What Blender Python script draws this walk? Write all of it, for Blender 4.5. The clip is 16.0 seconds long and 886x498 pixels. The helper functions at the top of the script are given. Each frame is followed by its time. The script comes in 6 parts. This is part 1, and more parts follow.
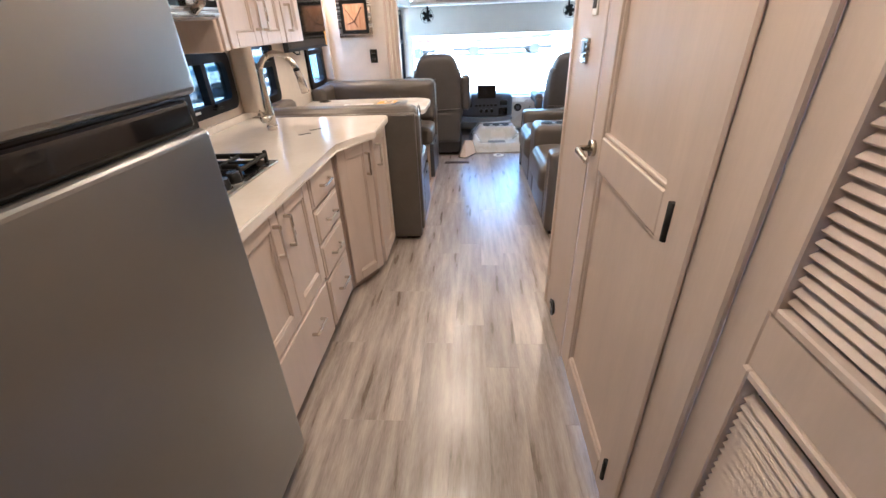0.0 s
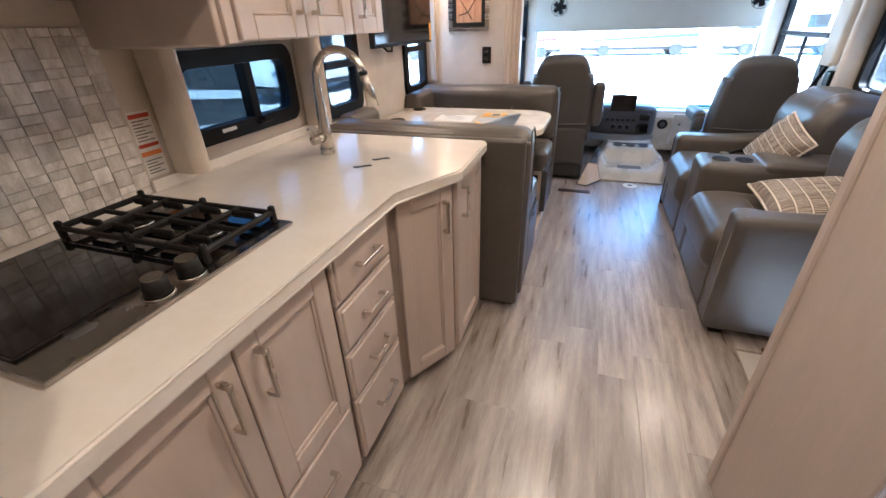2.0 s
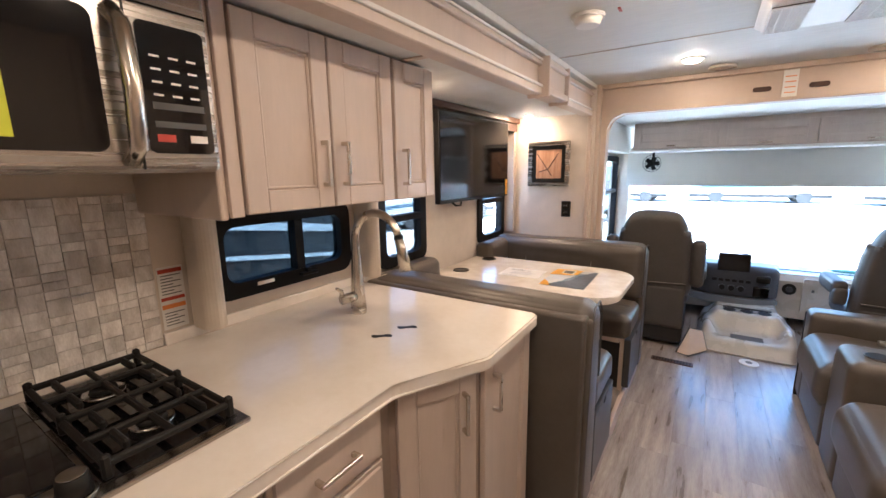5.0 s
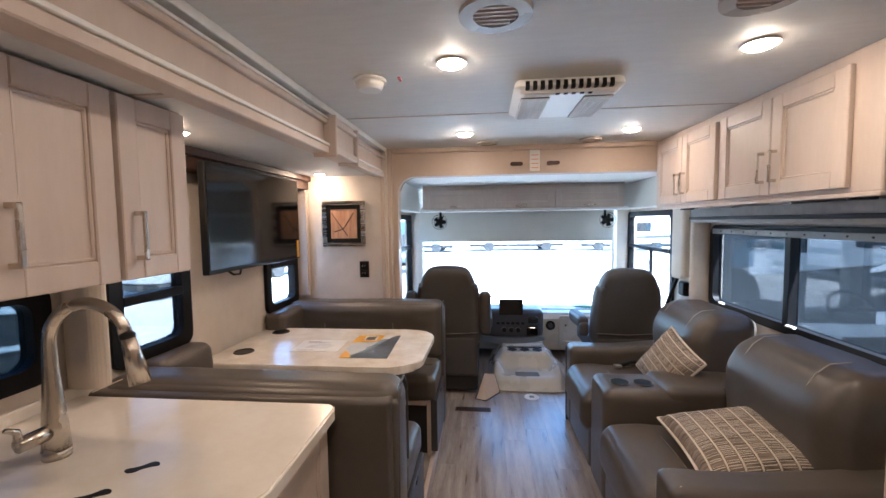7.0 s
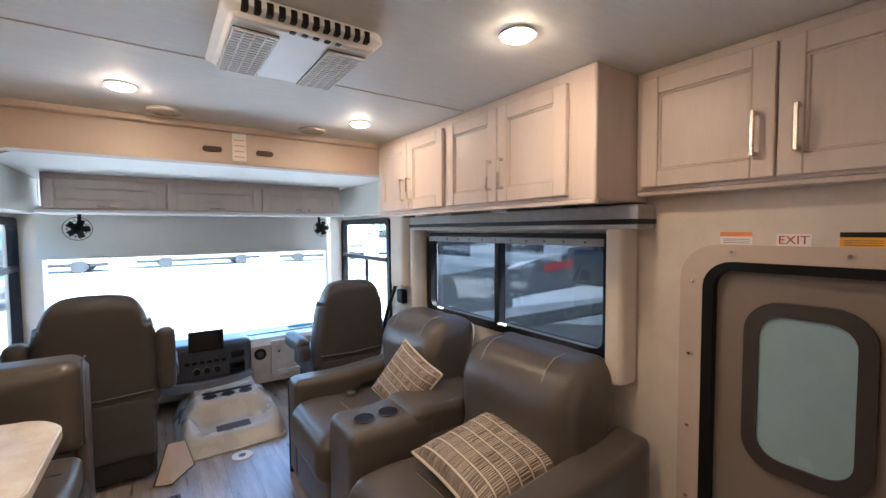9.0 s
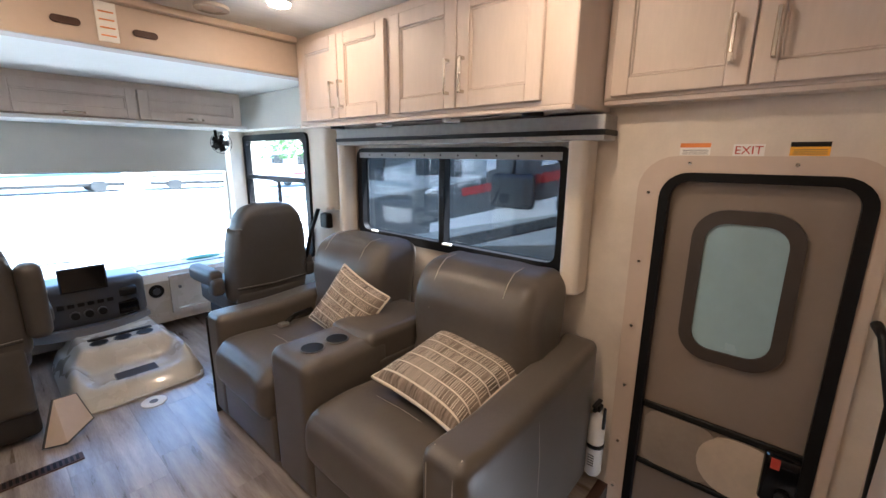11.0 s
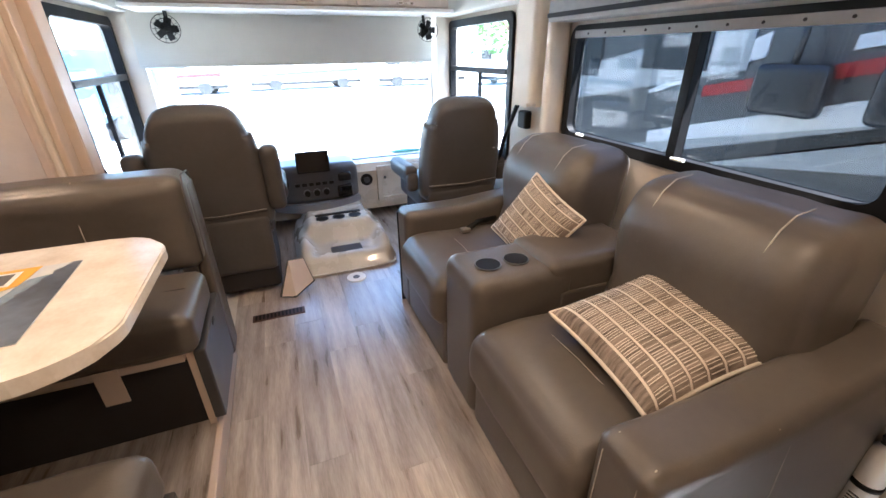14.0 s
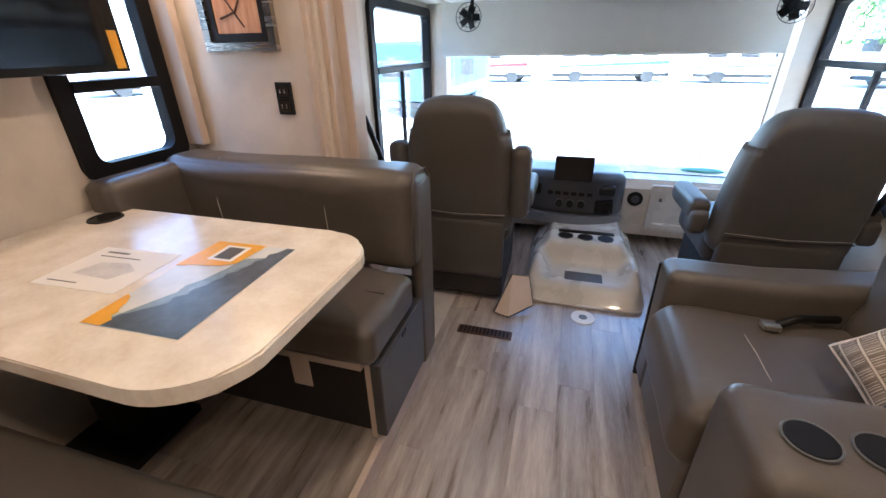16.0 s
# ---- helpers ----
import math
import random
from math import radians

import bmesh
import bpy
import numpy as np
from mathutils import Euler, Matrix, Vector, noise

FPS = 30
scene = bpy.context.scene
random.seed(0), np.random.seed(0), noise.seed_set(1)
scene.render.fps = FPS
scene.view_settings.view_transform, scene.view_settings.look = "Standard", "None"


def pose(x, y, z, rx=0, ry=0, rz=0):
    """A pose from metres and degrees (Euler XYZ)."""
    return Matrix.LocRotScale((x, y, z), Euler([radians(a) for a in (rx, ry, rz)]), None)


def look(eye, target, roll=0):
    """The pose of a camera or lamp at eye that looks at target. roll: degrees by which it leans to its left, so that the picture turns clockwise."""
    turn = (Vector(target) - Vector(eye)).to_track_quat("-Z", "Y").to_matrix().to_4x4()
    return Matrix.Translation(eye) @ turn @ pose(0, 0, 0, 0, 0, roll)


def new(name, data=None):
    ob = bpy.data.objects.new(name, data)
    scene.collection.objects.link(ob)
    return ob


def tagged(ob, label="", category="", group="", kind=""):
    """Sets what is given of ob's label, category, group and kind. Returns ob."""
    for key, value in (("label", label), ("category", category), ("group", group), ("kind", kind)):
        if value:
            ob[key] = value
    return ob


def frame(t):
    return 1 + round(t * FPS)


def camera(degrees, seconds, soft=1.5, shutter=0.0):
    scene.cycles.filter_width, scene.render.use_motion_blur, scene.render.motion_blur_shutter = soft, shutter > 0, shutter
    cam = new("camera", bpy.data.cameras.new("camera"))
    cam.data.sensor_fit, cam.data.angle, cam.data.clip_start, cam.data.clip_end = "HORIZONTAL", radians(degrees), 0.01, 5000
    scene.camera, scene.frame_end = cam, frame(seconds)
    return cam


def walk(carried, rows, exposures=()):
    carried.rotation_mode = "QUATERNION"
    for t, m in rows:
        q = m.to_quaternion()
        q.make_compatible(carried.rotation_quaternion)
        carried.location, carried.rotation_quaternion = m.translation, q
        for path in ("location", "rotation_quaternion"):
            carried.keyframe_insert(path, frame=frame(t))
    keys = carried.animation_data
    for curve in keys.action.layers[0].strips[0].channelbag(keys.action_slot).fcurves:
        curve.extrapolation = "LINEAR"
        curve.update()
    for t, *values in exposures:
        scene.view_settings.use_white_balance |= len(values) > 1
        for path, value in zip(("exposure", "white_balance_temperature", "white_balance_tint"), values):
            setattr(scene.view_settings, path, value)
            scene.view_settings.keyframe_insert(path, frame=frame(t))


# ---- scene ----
cam = camera(94.7, 16.0)
PATH = [
    (0, (0.058, -0.111, 1.418), (-0.077, 1.632, 0.446), -2.28),
    (0.5, (0.054, 0.087, 1.409), (-0.121, 1.836, 0.455), -2.24),
    (1, (0.039, 0.289, 1.403), (-0.233, 2.027, 0.452), -2.34),
    (1.5, (-0.008, 0.519, 1.382), (-0.425, 2.224, 0.422), -2.0),
    (2, (-0.057, 0.758, 1.372), (-0.647, 2.408, 0.409), -2.0),
    (2.5, (-0.054, 0.959, 1.365), (-0.817, 2.546, 0.416), -2.3),
    (3, (-0.027, 1.132, 1.363), (-0.943, 2.663, 0.458), -2.8),
    (3.5, (-0.018, 1.178, 1.371), (-1.051, 2.69, 0.568), -3.4),
    (3.7, (-0.015, 1.171, 1.378), (-1.085, 2.69, 0.637), -3.6),
    (5.8, (0.058, 1.102, 1.485), (-0.921, 2.834, 1.279), -2.1),
    (6, (0.058, 1.119, 1.487), (-0.827, 2.903, 1.3), -1.9),
    (6.5, (0.052, 1.189, 1.483), (-0.533, 3.095, 1.329), -1.3),
    (7, (0.009, 1.314, 1.491), (-0.196, 3.299, 1.359), -0.8),
    (7.5, (-0.035, 1.422, 1.489), (0.168, 3.409, 1.375), -0.5),
    (8, (-0.034, 1.539, 1.466), (0.546, 3.451, 1.367), -0.5),
    (8.5, (-0.003, 1.721, 1.47), (0.866, 3.52, 1.379), -0.24),
    (9, (-0.011, 1.846, 1.467), (1.132, 3.485, 1.372), -0.4),
    (9.2, (-0.021, 1.884, 1.478), (1.203, 3.462, 1.364), -0.4),
    (11.3, (-0.093, 2.105, 1.384), (1.376, 3.357, 0.86), 1.1),
    (11.5, (-0.092, 2.109, 1.374), (1.363, 3.348, 0.785), 1.2),
    (12, (-0.087, 2.106, 1.338), (1.309, 3.35, 0.629), 1.3),
    (12.5, (-0.093, 2.104, 1.336), (1.205, 3.403, 0.544), 1.0),
    (13, (-0.118, 2.148, 1.337), (1.02, 3.565, 0.501), 0.4),
    (13.5, (-0.032, 2.241, 1.335), (0.865, 3.806, 0.473), -0.7),
    (14, (0.086, 2.327, 1.337), (0.731, 4.009, 0.468), -0.8),
    (14.5, (0.127, 2.406, 1.336), (0.507, 4.164, 0.462), -0.9),
    (15, (0.157, 2.585, 1.331), (0.251, 4.375, 0.445), -1.0),
    (15.5, (0.18, 2.724, 1.327), (-0.044, 4.499, 0.433), -1.4),
    (16, (0.194, 2.786, 1.32), (-0.321, 4.505, 0.436), -0.9),
]
EXPOSURE = [(0.0, 4.1, 4950, 6), (1.5, 3.82, 4750, 5), (2.5, 3.72, 5000, 7), (3.5, 3.65, 5150, 8), (6.0, 3.4, 5250, 9), (7.5, 3.0, 5000, 8), (9.2, 3.15, 5350, 9), (11.3, 3.4, 5400, 8), (12.5, 3.7, 5600, 9), (14.0, 3.75, 5550, 10), (16.0, 3.32, 5300, 9)]
walk(cam, [(t, look(eye, target, roll)) for t, eye, target, roll in PATH], EXPOSURE)

# ---- light ----
world = bpy.data.worlds.new("sky"); scene.world = world; world.use_nodes = True
wn = world.node_tree
sky = wn.nodes.new("ShaderNodeTexSky"); sky.sky_type = 'NISHITA'; sky.sun_disc = False
sky.sun_elevation = radians(62); sky.sun_rotation = radians(140)
wn.nodes["Background"].inputs[1].default_value = 0.15
wn.links.new(sky.outputs[0], wn.nodes["Background"].inputs[0])
sun_data = bpy.data.lights.new("sun", 'SUN'); sun_data.energy = 5.0; sun_data.angle = radians(0.53); sun_data.color = (1, 0.95, 0.87)
sun = new("sun", sun_data)
sun.matrix_world = look((3, -4, 12), (0, 0, 0))

# ---- materials ----
def material(name, color, rough=0.5, metal=0.0, var=0.12, scale=6.0, bump=0.0, bscale=120.0, stretch=(1, 1, 1), color2=None, coat=0.0, rnd=0.0, rvar=0.08, spec=0.5, coat_rough=0.06):
    m = bpy.data.materials.new(name); m.use_nodes = True
    nt = m.node_tree; p = nt.nodes["Principled BSDF"]
    p.inputs["Roughness"].default_value = rough; p.inputs["Metallic"].default_value = metal
    p.inputs["Coat Weight"].default_value = coat; p.inputs["Coat Roughness"].default_value = coat_rough; p.inputs["Specular IOR Level"].default_value = spec
    tc = nt.nodes.new("ShaderNodeTexCoord"); mp = nt.nodes.new("ShaderNodeMapping"); mp.inputs["Scale"].default_value = stretch
    nt.links.new(tc.outputs["Object"], mp.inputs[0])
    n1 = nt.nodes.new("ShaderNodeTexNoise"); n1.inputs["Scale"].default_value = scale; n1.inputs["Detail"].default_value = 6
    n2 = nt.nodes.new("ShaderNodeTexNoise"); n2.inputs["Scale"].default_value = scale * 9; n2.inputs["Detail"].default_value = 3
    for n in (n1, n2): nt.links.new(mp.outputs[0], n.inputs["Vector"])
    add = nt.nodes.new("ShaderNodeMath"); add.operation = 'MULTIPLY_ADD'; add.inputs[1].default_value = 0.35
    nt.links.new(n2.outputs[0], add.inputs[0]); nt.links.new(n1.outputs[0], add.inputs[2])
    ramp = nt.nodes.new("ShaderNodeValToRGB"); ramp.color_ramp.elements[0].position = 0.42; ramp.color_ramp.elements[1].position = 0.92
    c = Vector(color); c2 = Vector(color2) if color2 else c * (1 + var)
    c1 = c * (1 - var) if not color2 else c
    ramp.color_ramp.elements[0].color = (*c1, 1); ramp.color_ramp.elements[1].color = (*[min(v, 0.95) for v in c2], 1)
    nt.links.new(add.outputs[0], ramp.inputs[0])
    out = ramp.outputs[0]
    if rnd:
        oi = nt.nodes.new("ShaderNodeObjectInfo"); hs = nt.nodes.new("ShaderNodeHueSaturation")
        mr = nt.nodes.new("ShaderNodeMapRange"); mr.inputs[3].default_value = 1 - rnd; mr.inputs[4].default_value = 1 + rnd
        nt.links.new(oi.outputs["Random"], mr.inputs[0]); nt.links.new(mr.outputs[0], hs.inputs["Value"]); nt.links.new(out, hs.inputs["Color"]); out = hs.outputs[0]
        off = nt.nodes.new("ShaderNodeVectorMath"); off.operation = 'ADD'
        sc = nt.nodes.new("ShaderNodeVectorMath"); sc.operation = 'SCALE'; sc.inputs[0].default_value = (17, 31, 9)
        nt.links.new(oi.outputs["Random"], sc.inputs["Scale"]); nt.links.new(tc.outputs["Object"], off.inputs[0]); nt.links.new(sc.outputs[0], off.inputs[1]); nt.links.new(off.outputs[0], mp.inputs[0])
    nt.links.new(out, p.inputs["Base Color"])
    rr = nt.nodes.new("ShaderNodeMapRange"); rr.inputs[3].default_value = max(0.02, rough - rvar); rr.inputs[4].default_value = min(1, rough + rvar)
    nt.links.new(n1.outputs[0], rr.inputs[0]); nt.links.new(rr.outputs[0], p.inputs["Roughness"])
    if bump:
        nb = nt.nodes.new("ShaderNodeTexNoise"); nb.inputs["Scale"].default_value = bscale; nb.inputs["Detail"].default_value = 4
        nt.links.new(mp.outputs[0], nb.inputs["Vector"])
        b = nt.nodes.new("ShaderNodeBump"); b.inputs["Strength"].default_value = bump; b.inputs["Distance"].default_value = 0.002
        nt.links.new(nb.outputs[0], b.inputs["Height"]); nt.links.new(b.outputs[0], p.inputs["Normal"])
    return m

def glow(name, color, strength):
    m = bpy.data.materials.new(name); m.use_nodes = True
    p = m.node_tree.nodes["Principled BSDF"]; p.inputs["Base Color"].default_value = (0.8, 0.8, 0.8, 1)
    p.inputs["Emission Color"].default_value = (*color, 1); p.inputs["Emission Strength"].default_value = strength
    return m

def glazing(name, tint, rough=0.0):
    """Thin pane: lets light straight through, mirrors a little by its Fresnel gloss."""
    m = bpy.data.materials.new(name); m.use_nodes = True; nt = m.node_tree
    nt.nodes.remove(nt.nodes["Principled BSDF"])
    tr = nt.nodes.new("ShaderNodeBsdfTransparent"); tr.inputs[0].default_value = (*tint, 1)
    gl = nt.nodes.new("ShaderNodeBsdfGlossy"); gl.inputs["Roughness"].default_value = rough
    lw = nt.nodes.new("ShaderNodeLayerWeight"); pw = nt.nodes.new("ShaderNodeMath"); pw.operation = 'POWER'; pw.inputs[1].default_value = 5
    lw.inputs[0].default_value = 0.5; nt.links.new(lw.outputs["Facing"], pw.inputs[0])
    fr = nt.nodes.new("ShaderNodeMath"); fr.operation = 'MULTIPLY_ADD'; fr.inputs[1].default_value = 0.6; fr.inputs[2].default_value = 0.03; nt.links.new(pw.outputs[0], fr.inputs[0]); mx = nt.nodes.new("ShaderNodeMixShader")
    nt.links.new(fr.outputs[0], mx.inputs[0]); nt.links.new(tr.outputs[0], mx.inputs[1]); nt.links.new(gl.outputs[0], mx.inputs[2])
    nt.links.new(mx.outputs[0], nt.nodes["Material Output"].inputs[0])
    return m

PLANK = material("vinyl_plank", (0.185, 0.148, 0.12), 0.30, scale=4.2, color2=(0.52, 0.455, 0.40), stretch=(6, 0.6, 1), bump=0.1, bscale=30, rnd=0.17, coat=0.8, coat_rough=0.27, spec=0.7)
CAB = material("greige_laminate", (0.56, 0.47, 0.405), 0.42, var=0.07, scale=3, stretch=(4, 4, 0.7), bump=0.06, bscale=60)
# Cabinet greige darkened: shade of the door gaps and toe-kick in the colour
CABDARK = material("greige_shaded", (0.33, 0.26, 0.215), 0.5, var=0.1)
WALL = material("wall_vinyl", (0.62, 0.55, 0.47), 0.6, var=0.06, scale=14, bump=0.25, bscale=220)
TRIM = material("tan_trim", (0.52, 0.42, 0.34), 0.45, var=0.06, scale=4)
CEIL = material("ceiling_vinyl", (0.66, 0.66, 0.63), 0.6, var=0.05, scale=9, bump=0.25, bscale=40, stretch=(1, 5, 1))
WHITE = material("white_plastic", (0.76, 0.75, 0.72), 0.4, var=0.03)
CREAM = material("cream_shell", (0.46, 0.425, 0.365), 0.28, var=0.05, coat=0.3)
PADDED = material("cream_padded_vinyl", (0.60, 0.53, 0.44), 0.6, var=0.06, scale=10, bump=0.2, bscale=160)
STONE = material("solid_surface", (0.74, 0.68, 0.60), 0.17, scale=5, color2=(0.84, 0.79, 0.73), rvar=0.03, coat=0.3)
STONE2 = material("table_laminate", (0.64, 0.56, 0.46), 0.22, scale=11, color2=(0.82, 0.77, 0.69), rvar=0.04)
LEATHER = material("grey_leatherette", (0.092, 0.079, 0.067), 0.35, var=0.14, scale=5, bump=0.3, bscale=240)
LEATHER2 = material("grey_seat_back", (0.074, 0.066, 0.06), 0.48, var=0.12, scale=5, bump=0.3, bscale=240)
STITCH = material("stitching", (0.42, 0.38, 0.33), 0.7)
STEEL = material("brushed_steel", (0.42, 0.40, 0.37), 0.27, metal=1.0, var=0.06, scale=3, stretch=(1, 1, 30), bump=0.05, bscale=90)
FRIDGE = material("fridge_steel", (0.27, 0.27, 0.265), 0.3, metal=0.9, var=0.04, scale=2, rvar=0.03)
NICKEL = material("satin_nickel", (0.62, 0.57, 0.50), 0.27, metal=1.0, var=0.05)
BLACK = material("black_plastic", (0.008, 0.008, 0.008), 0.45, var=0.2, spec=0.25)
GLOSS = material("black_gloss", (0.005, 0.005, 0.006), 0.06, var=0.1, rvar=0.02)
IRON = material("cast_iron", (0.01, 0.0095, 0.009), 0.6, var=0.25, spec=0.3, bump=0.3, bscale=200)
RUBBER = material("window_frame_black", (0.006, 0.006, 0.007), 0.5, var=0.2, spec=0.18)
TILE = material("marble_tile", (0.44, 0.40, 0.36), 0.2, scale=10, color2=(0.86, 0.83, 0.79), stretch=(1, 3.2, 1.2), rnd=0.2)
GROUT = material("grout", (0.56, 0.52, 0.47), 0.8)
CARPET = material("grey_carpet", (0.10, 0.088, 0.075), 0.95, var=0.35, scale=60, bump=0.8, bscale=300)
DOORSKIN = material("door_panel_taupe", (0.22, 0.175, 0.14), 0.5, var=0.05, bump=0.12, bscale=200)
VALANCE = material("valance_grey", (0.36, 0.355, 0.345), 0.75, var=0.12, scale=30, bump=0.3, bscale=200)
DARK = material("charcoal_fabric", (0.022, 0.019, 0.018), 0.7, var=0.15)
BIN = material("bin_door_grey", (0.05, 0.05, 0.053), 0.35, var=0.12)
SHADE = material("shade_fabric", (0.60, 0.585, 0.53), 0.85, var=0.03, scale=8)
PILL = material("pillow_brown", (0.07, 0.05, 0.037), 0.85, color2=(0.36, 0.29, 0.23), scale=9, stretch=(13, 1, 1), bump=0.5, bscale=40)
PILLW = material("pillow_cream", (0.66, 0.58, 0.48), 0.85, var=0.1, bump=0.4, bscale=150)
PAPER = material("paper", (0.78, 0.76, 0.72), 0.5, var=0.03)
YELLOW = material("yellow_print", (0.80, 0.40, 0.02), 0.35)
NAVY = material("navy_print", (0.02, 0.03, 0.045), 0.3, color2=(0.14, 0.18, 0.24), scale=4)
ORANGE = material("orange_print", (0.75, 0.24, 0.05), 0.4)
RED = material("red_print", (0.45, 0.05, 0.03), 0.4)
INK = material("dark_print", (0.05, 0.05, 0.05), 0.5)
PICWOOD = material("picture_wood", (0.30, 0.13, 0.06), 0.5, color2=(0.55, 0.33, 0.2), scale=6, stretch=(7, 1, 0.6))
BROWN = material("brown_wood", (0.06, 0.028, 0.018), 0.45, var=0.25, stretch=(1, 1, 6))
SCREEN = material("tv_screen", (0.006, 0.006, 0.007), 0.09, var=0.1, rvar=0.02)
GLASS = glazing("clear_glass", (0.93, 0.96, 0.96))
TINT = glazing("tinted_glass", (0.37, 0.39, 0.40))
DARKTINT = glazing("dark_tinted_glass", (0.24, 0.28, 0.30))
FROST = material("frosted_pane", (0.30, 0.42, 0.46), 0.25, var=0.08, scale=3)
LAMP = glow("lamp_warm", (1.0, 0.68, 0.41), 31)
LAMPS = glow("lamp_warm_small", (1.0, 0.64, 0.36), 52)
CONCRETE = material("bright_concrete", (0.52, 0.51, 0.49), 0.9, var=0.1, scale=0.4)
RVWHITE = material("vehicle_white", (0.75, 0.75, 0.74), 0.3, var=0.04)
RVGREY = material("vehicle_grey", (0.09, 0.092, 0.092), 0.3, var=0.1)
RVSILVER = material("vehicle_silver", (0.36, 0.37, 0.37), 0.3, var=0.05)
RVDARK = material("vehicle_black", (0.03, 0.032, 0.035), 0.25)
RVLIP = material("dash_lip_grey", (0.15, 0.155, 0.16), 0.35, var=0.08)
RVRED = material("vehicle_red", (0.4, 0.03, 0.03), 0.3)
RVBLUE = material("vehicle_blue", (0.05, 0.12, 0.18), 0.3)
LEAF = material("foliage", (0.045, 0.11, 0.02), 0.6, color2=(0.12, 0.24, 0.05), scale=1)
BARK = material("bark", (0.12, 0.08, 0.05), 0.9)

# ---- builders ----
OFF = {}
def empty(name, at, label, category, group="", moved=(0, 0, 0)):
    """The base of a thing; moved sets the whole thing off from the coordinates its parts are built in."""
    e = new(name); e.location = Vector(at) + Vector(moved); e.empty_display_size = 0.05; OFF[e.name] = Vector(at)
    return tagged(e, label, category, group)

def obj(name, bm, mat, parent=None, smooth=False, origin=None):
    me = bpy.data.meshes.new(name)
    o = Vector(origin) if origin else (OFF[parent.name] if parent else Vector((0, 0, 0)))
    if o.length: bmesh.ops.translate(bm, verts=bm.verts, vec=-o)
    bmesh.ops.recalc_face_normals(bm, faces=bm.faces)
    bm.to_mesh(me); bm.free()
    for mm in (mat if isinstance(mat, (list, tuple)) else [mat]): me.materials.append(mm)
    if smooth:
        for p in me.polygons: p.use_smooth = True
    ob = new(name, me)
    if parent:
        ob.parent = parent; OFF[ob.name] = OFF[parent.name]
        if origin: ob.location = o - OFF[parent.name]
    else:
        if origin: ob.location = o
        OFF[ob.name] = o
    return ob

def add_box(bm, lo, hi, bev=0.003, seg=2):
    lo, hi = Vector(lo), Vector(hi)
    r = bmesh.ops.create_cube(bm, size=1.0)
    vs = r["verts"]
    for v in vs: v.co = Vector([lo[i] + (v.co[i] + 0.5) * (hi[i] - lo[i]) for i in range(3)])
    b = min(bev, 0.45 * min(abs(hi[i] - lo[i]) for i in range(3)))
    if b > 0:
        es = list({e for v in vs for e in v.link_edges})
        bmesh.ops.bevel(bm, geom=es, offset=b, segments=seg, affect='EDGES', profile=0.5)

def box(name, lo, hi, mat, bev=0.003, parent=None, seg=2, smooth=False):
    bm = bmesh.new(); add_box(bm, lo, hi, bev, seg)
    return obj(name, bm, mat, parent, smooth)

def boxes(name, items, mat, bev=0.003, parent=None):
    bm = bmesh.new()
    for lo, hi in items: add_box(bm, lo, hi, bev, 1)
    return obj(name, bm, mat, parent)

def cushion(name, lo, hi, r, mat, parent=None, puff=0.0, axis=2, n=14, shape=None, wrinkle=0.003):
    """A stuffed block: rounded edges, a bulge along one axis, faint wrinkles."""
    lo, hi = Vector(lo), Vector(hi); c = (lo + hi) / 2; h = (hi - lo) / 2
    bm = bmesh.new(); bmesh.ops.create_cube(bm, size=2.0)
    bmesh.ops.subdivide_edges(bm, edges=bm.edges[:], cuts=n, use_grid_fill=True)
    r = min(r, min(h) * 0.98)
    for v in bm.verts:
        q = v.co.copy()
        p = Vector([math.copysign(abs(q[i]) ** 0.45, q[i]) * h[i] for i in range(3)])
        core = Vector([max(-(h[i] - r), min(h[i] - r, p[i])) for i in range(3)])
        d = p - core
        p = core + d.normalized() * r if d.length > 1e-6 else p
        a, b = [i for i in range(3) if i != axis]
        s = max(0, 1 - q[a] ** 4) * max(0, 1 - q[b] ** 4)
        if puff: p[axis] += puff * s * q[axis]
        w = c + p
        if wrinkle: w += Vector((1, 1, 1)) * wrinkle * noise.noise(w * 9)
        if shape: w = Vector(shape(w))
        v.co = w
    return obj(name, bm, mat, parent, True)

def prism(name, pts, a, b, axis, mat, parent=None, bev=0.0, seg=2, smooth=False):
    """Extrudes the outline pts, given in the two other axes in order, from a to b along axis."""
    bm = bmesh.new()
    def mk(p, k):
        q = list(p); q.insert(axis, k); return bm.verts.new(q)
    f1 = [mk(p, a) for p in pts]; f2 = [mk(p, b) for p in pts]
    fa = bm.faces.new(f1); fb = bm.faces.new(f2[::-1])
    for i in range(len(pts)): bm.faces.new((f1[i], f2[i], f2[(i + 1) % len(pts)], f1[(i + 1) % len(pts)]))
    if bev:
        bmesh.ops.bevel(bm, geom=list(set(fa.edges) | set(fb.edges)), offset=bev, segments=seg, affect='EDGES')
    return obj(name, bm, mat, parent, smooth)

def rounded(a0, b0, a1, b1, r, n=6):
    out = []
    for (ca, cb, s) in ((a1 - r, b1 - r, 0), (a0 + r, b1 - r, 90), (a0 + r, b0 + r, 180), (a1 - r, b0 + r, 270)):
        for i in range(n + 1):
            t = radians(s + 90 * i / n); out.append((ca + r * math.cos(t), cb + r * math.sin(t)))
    return out

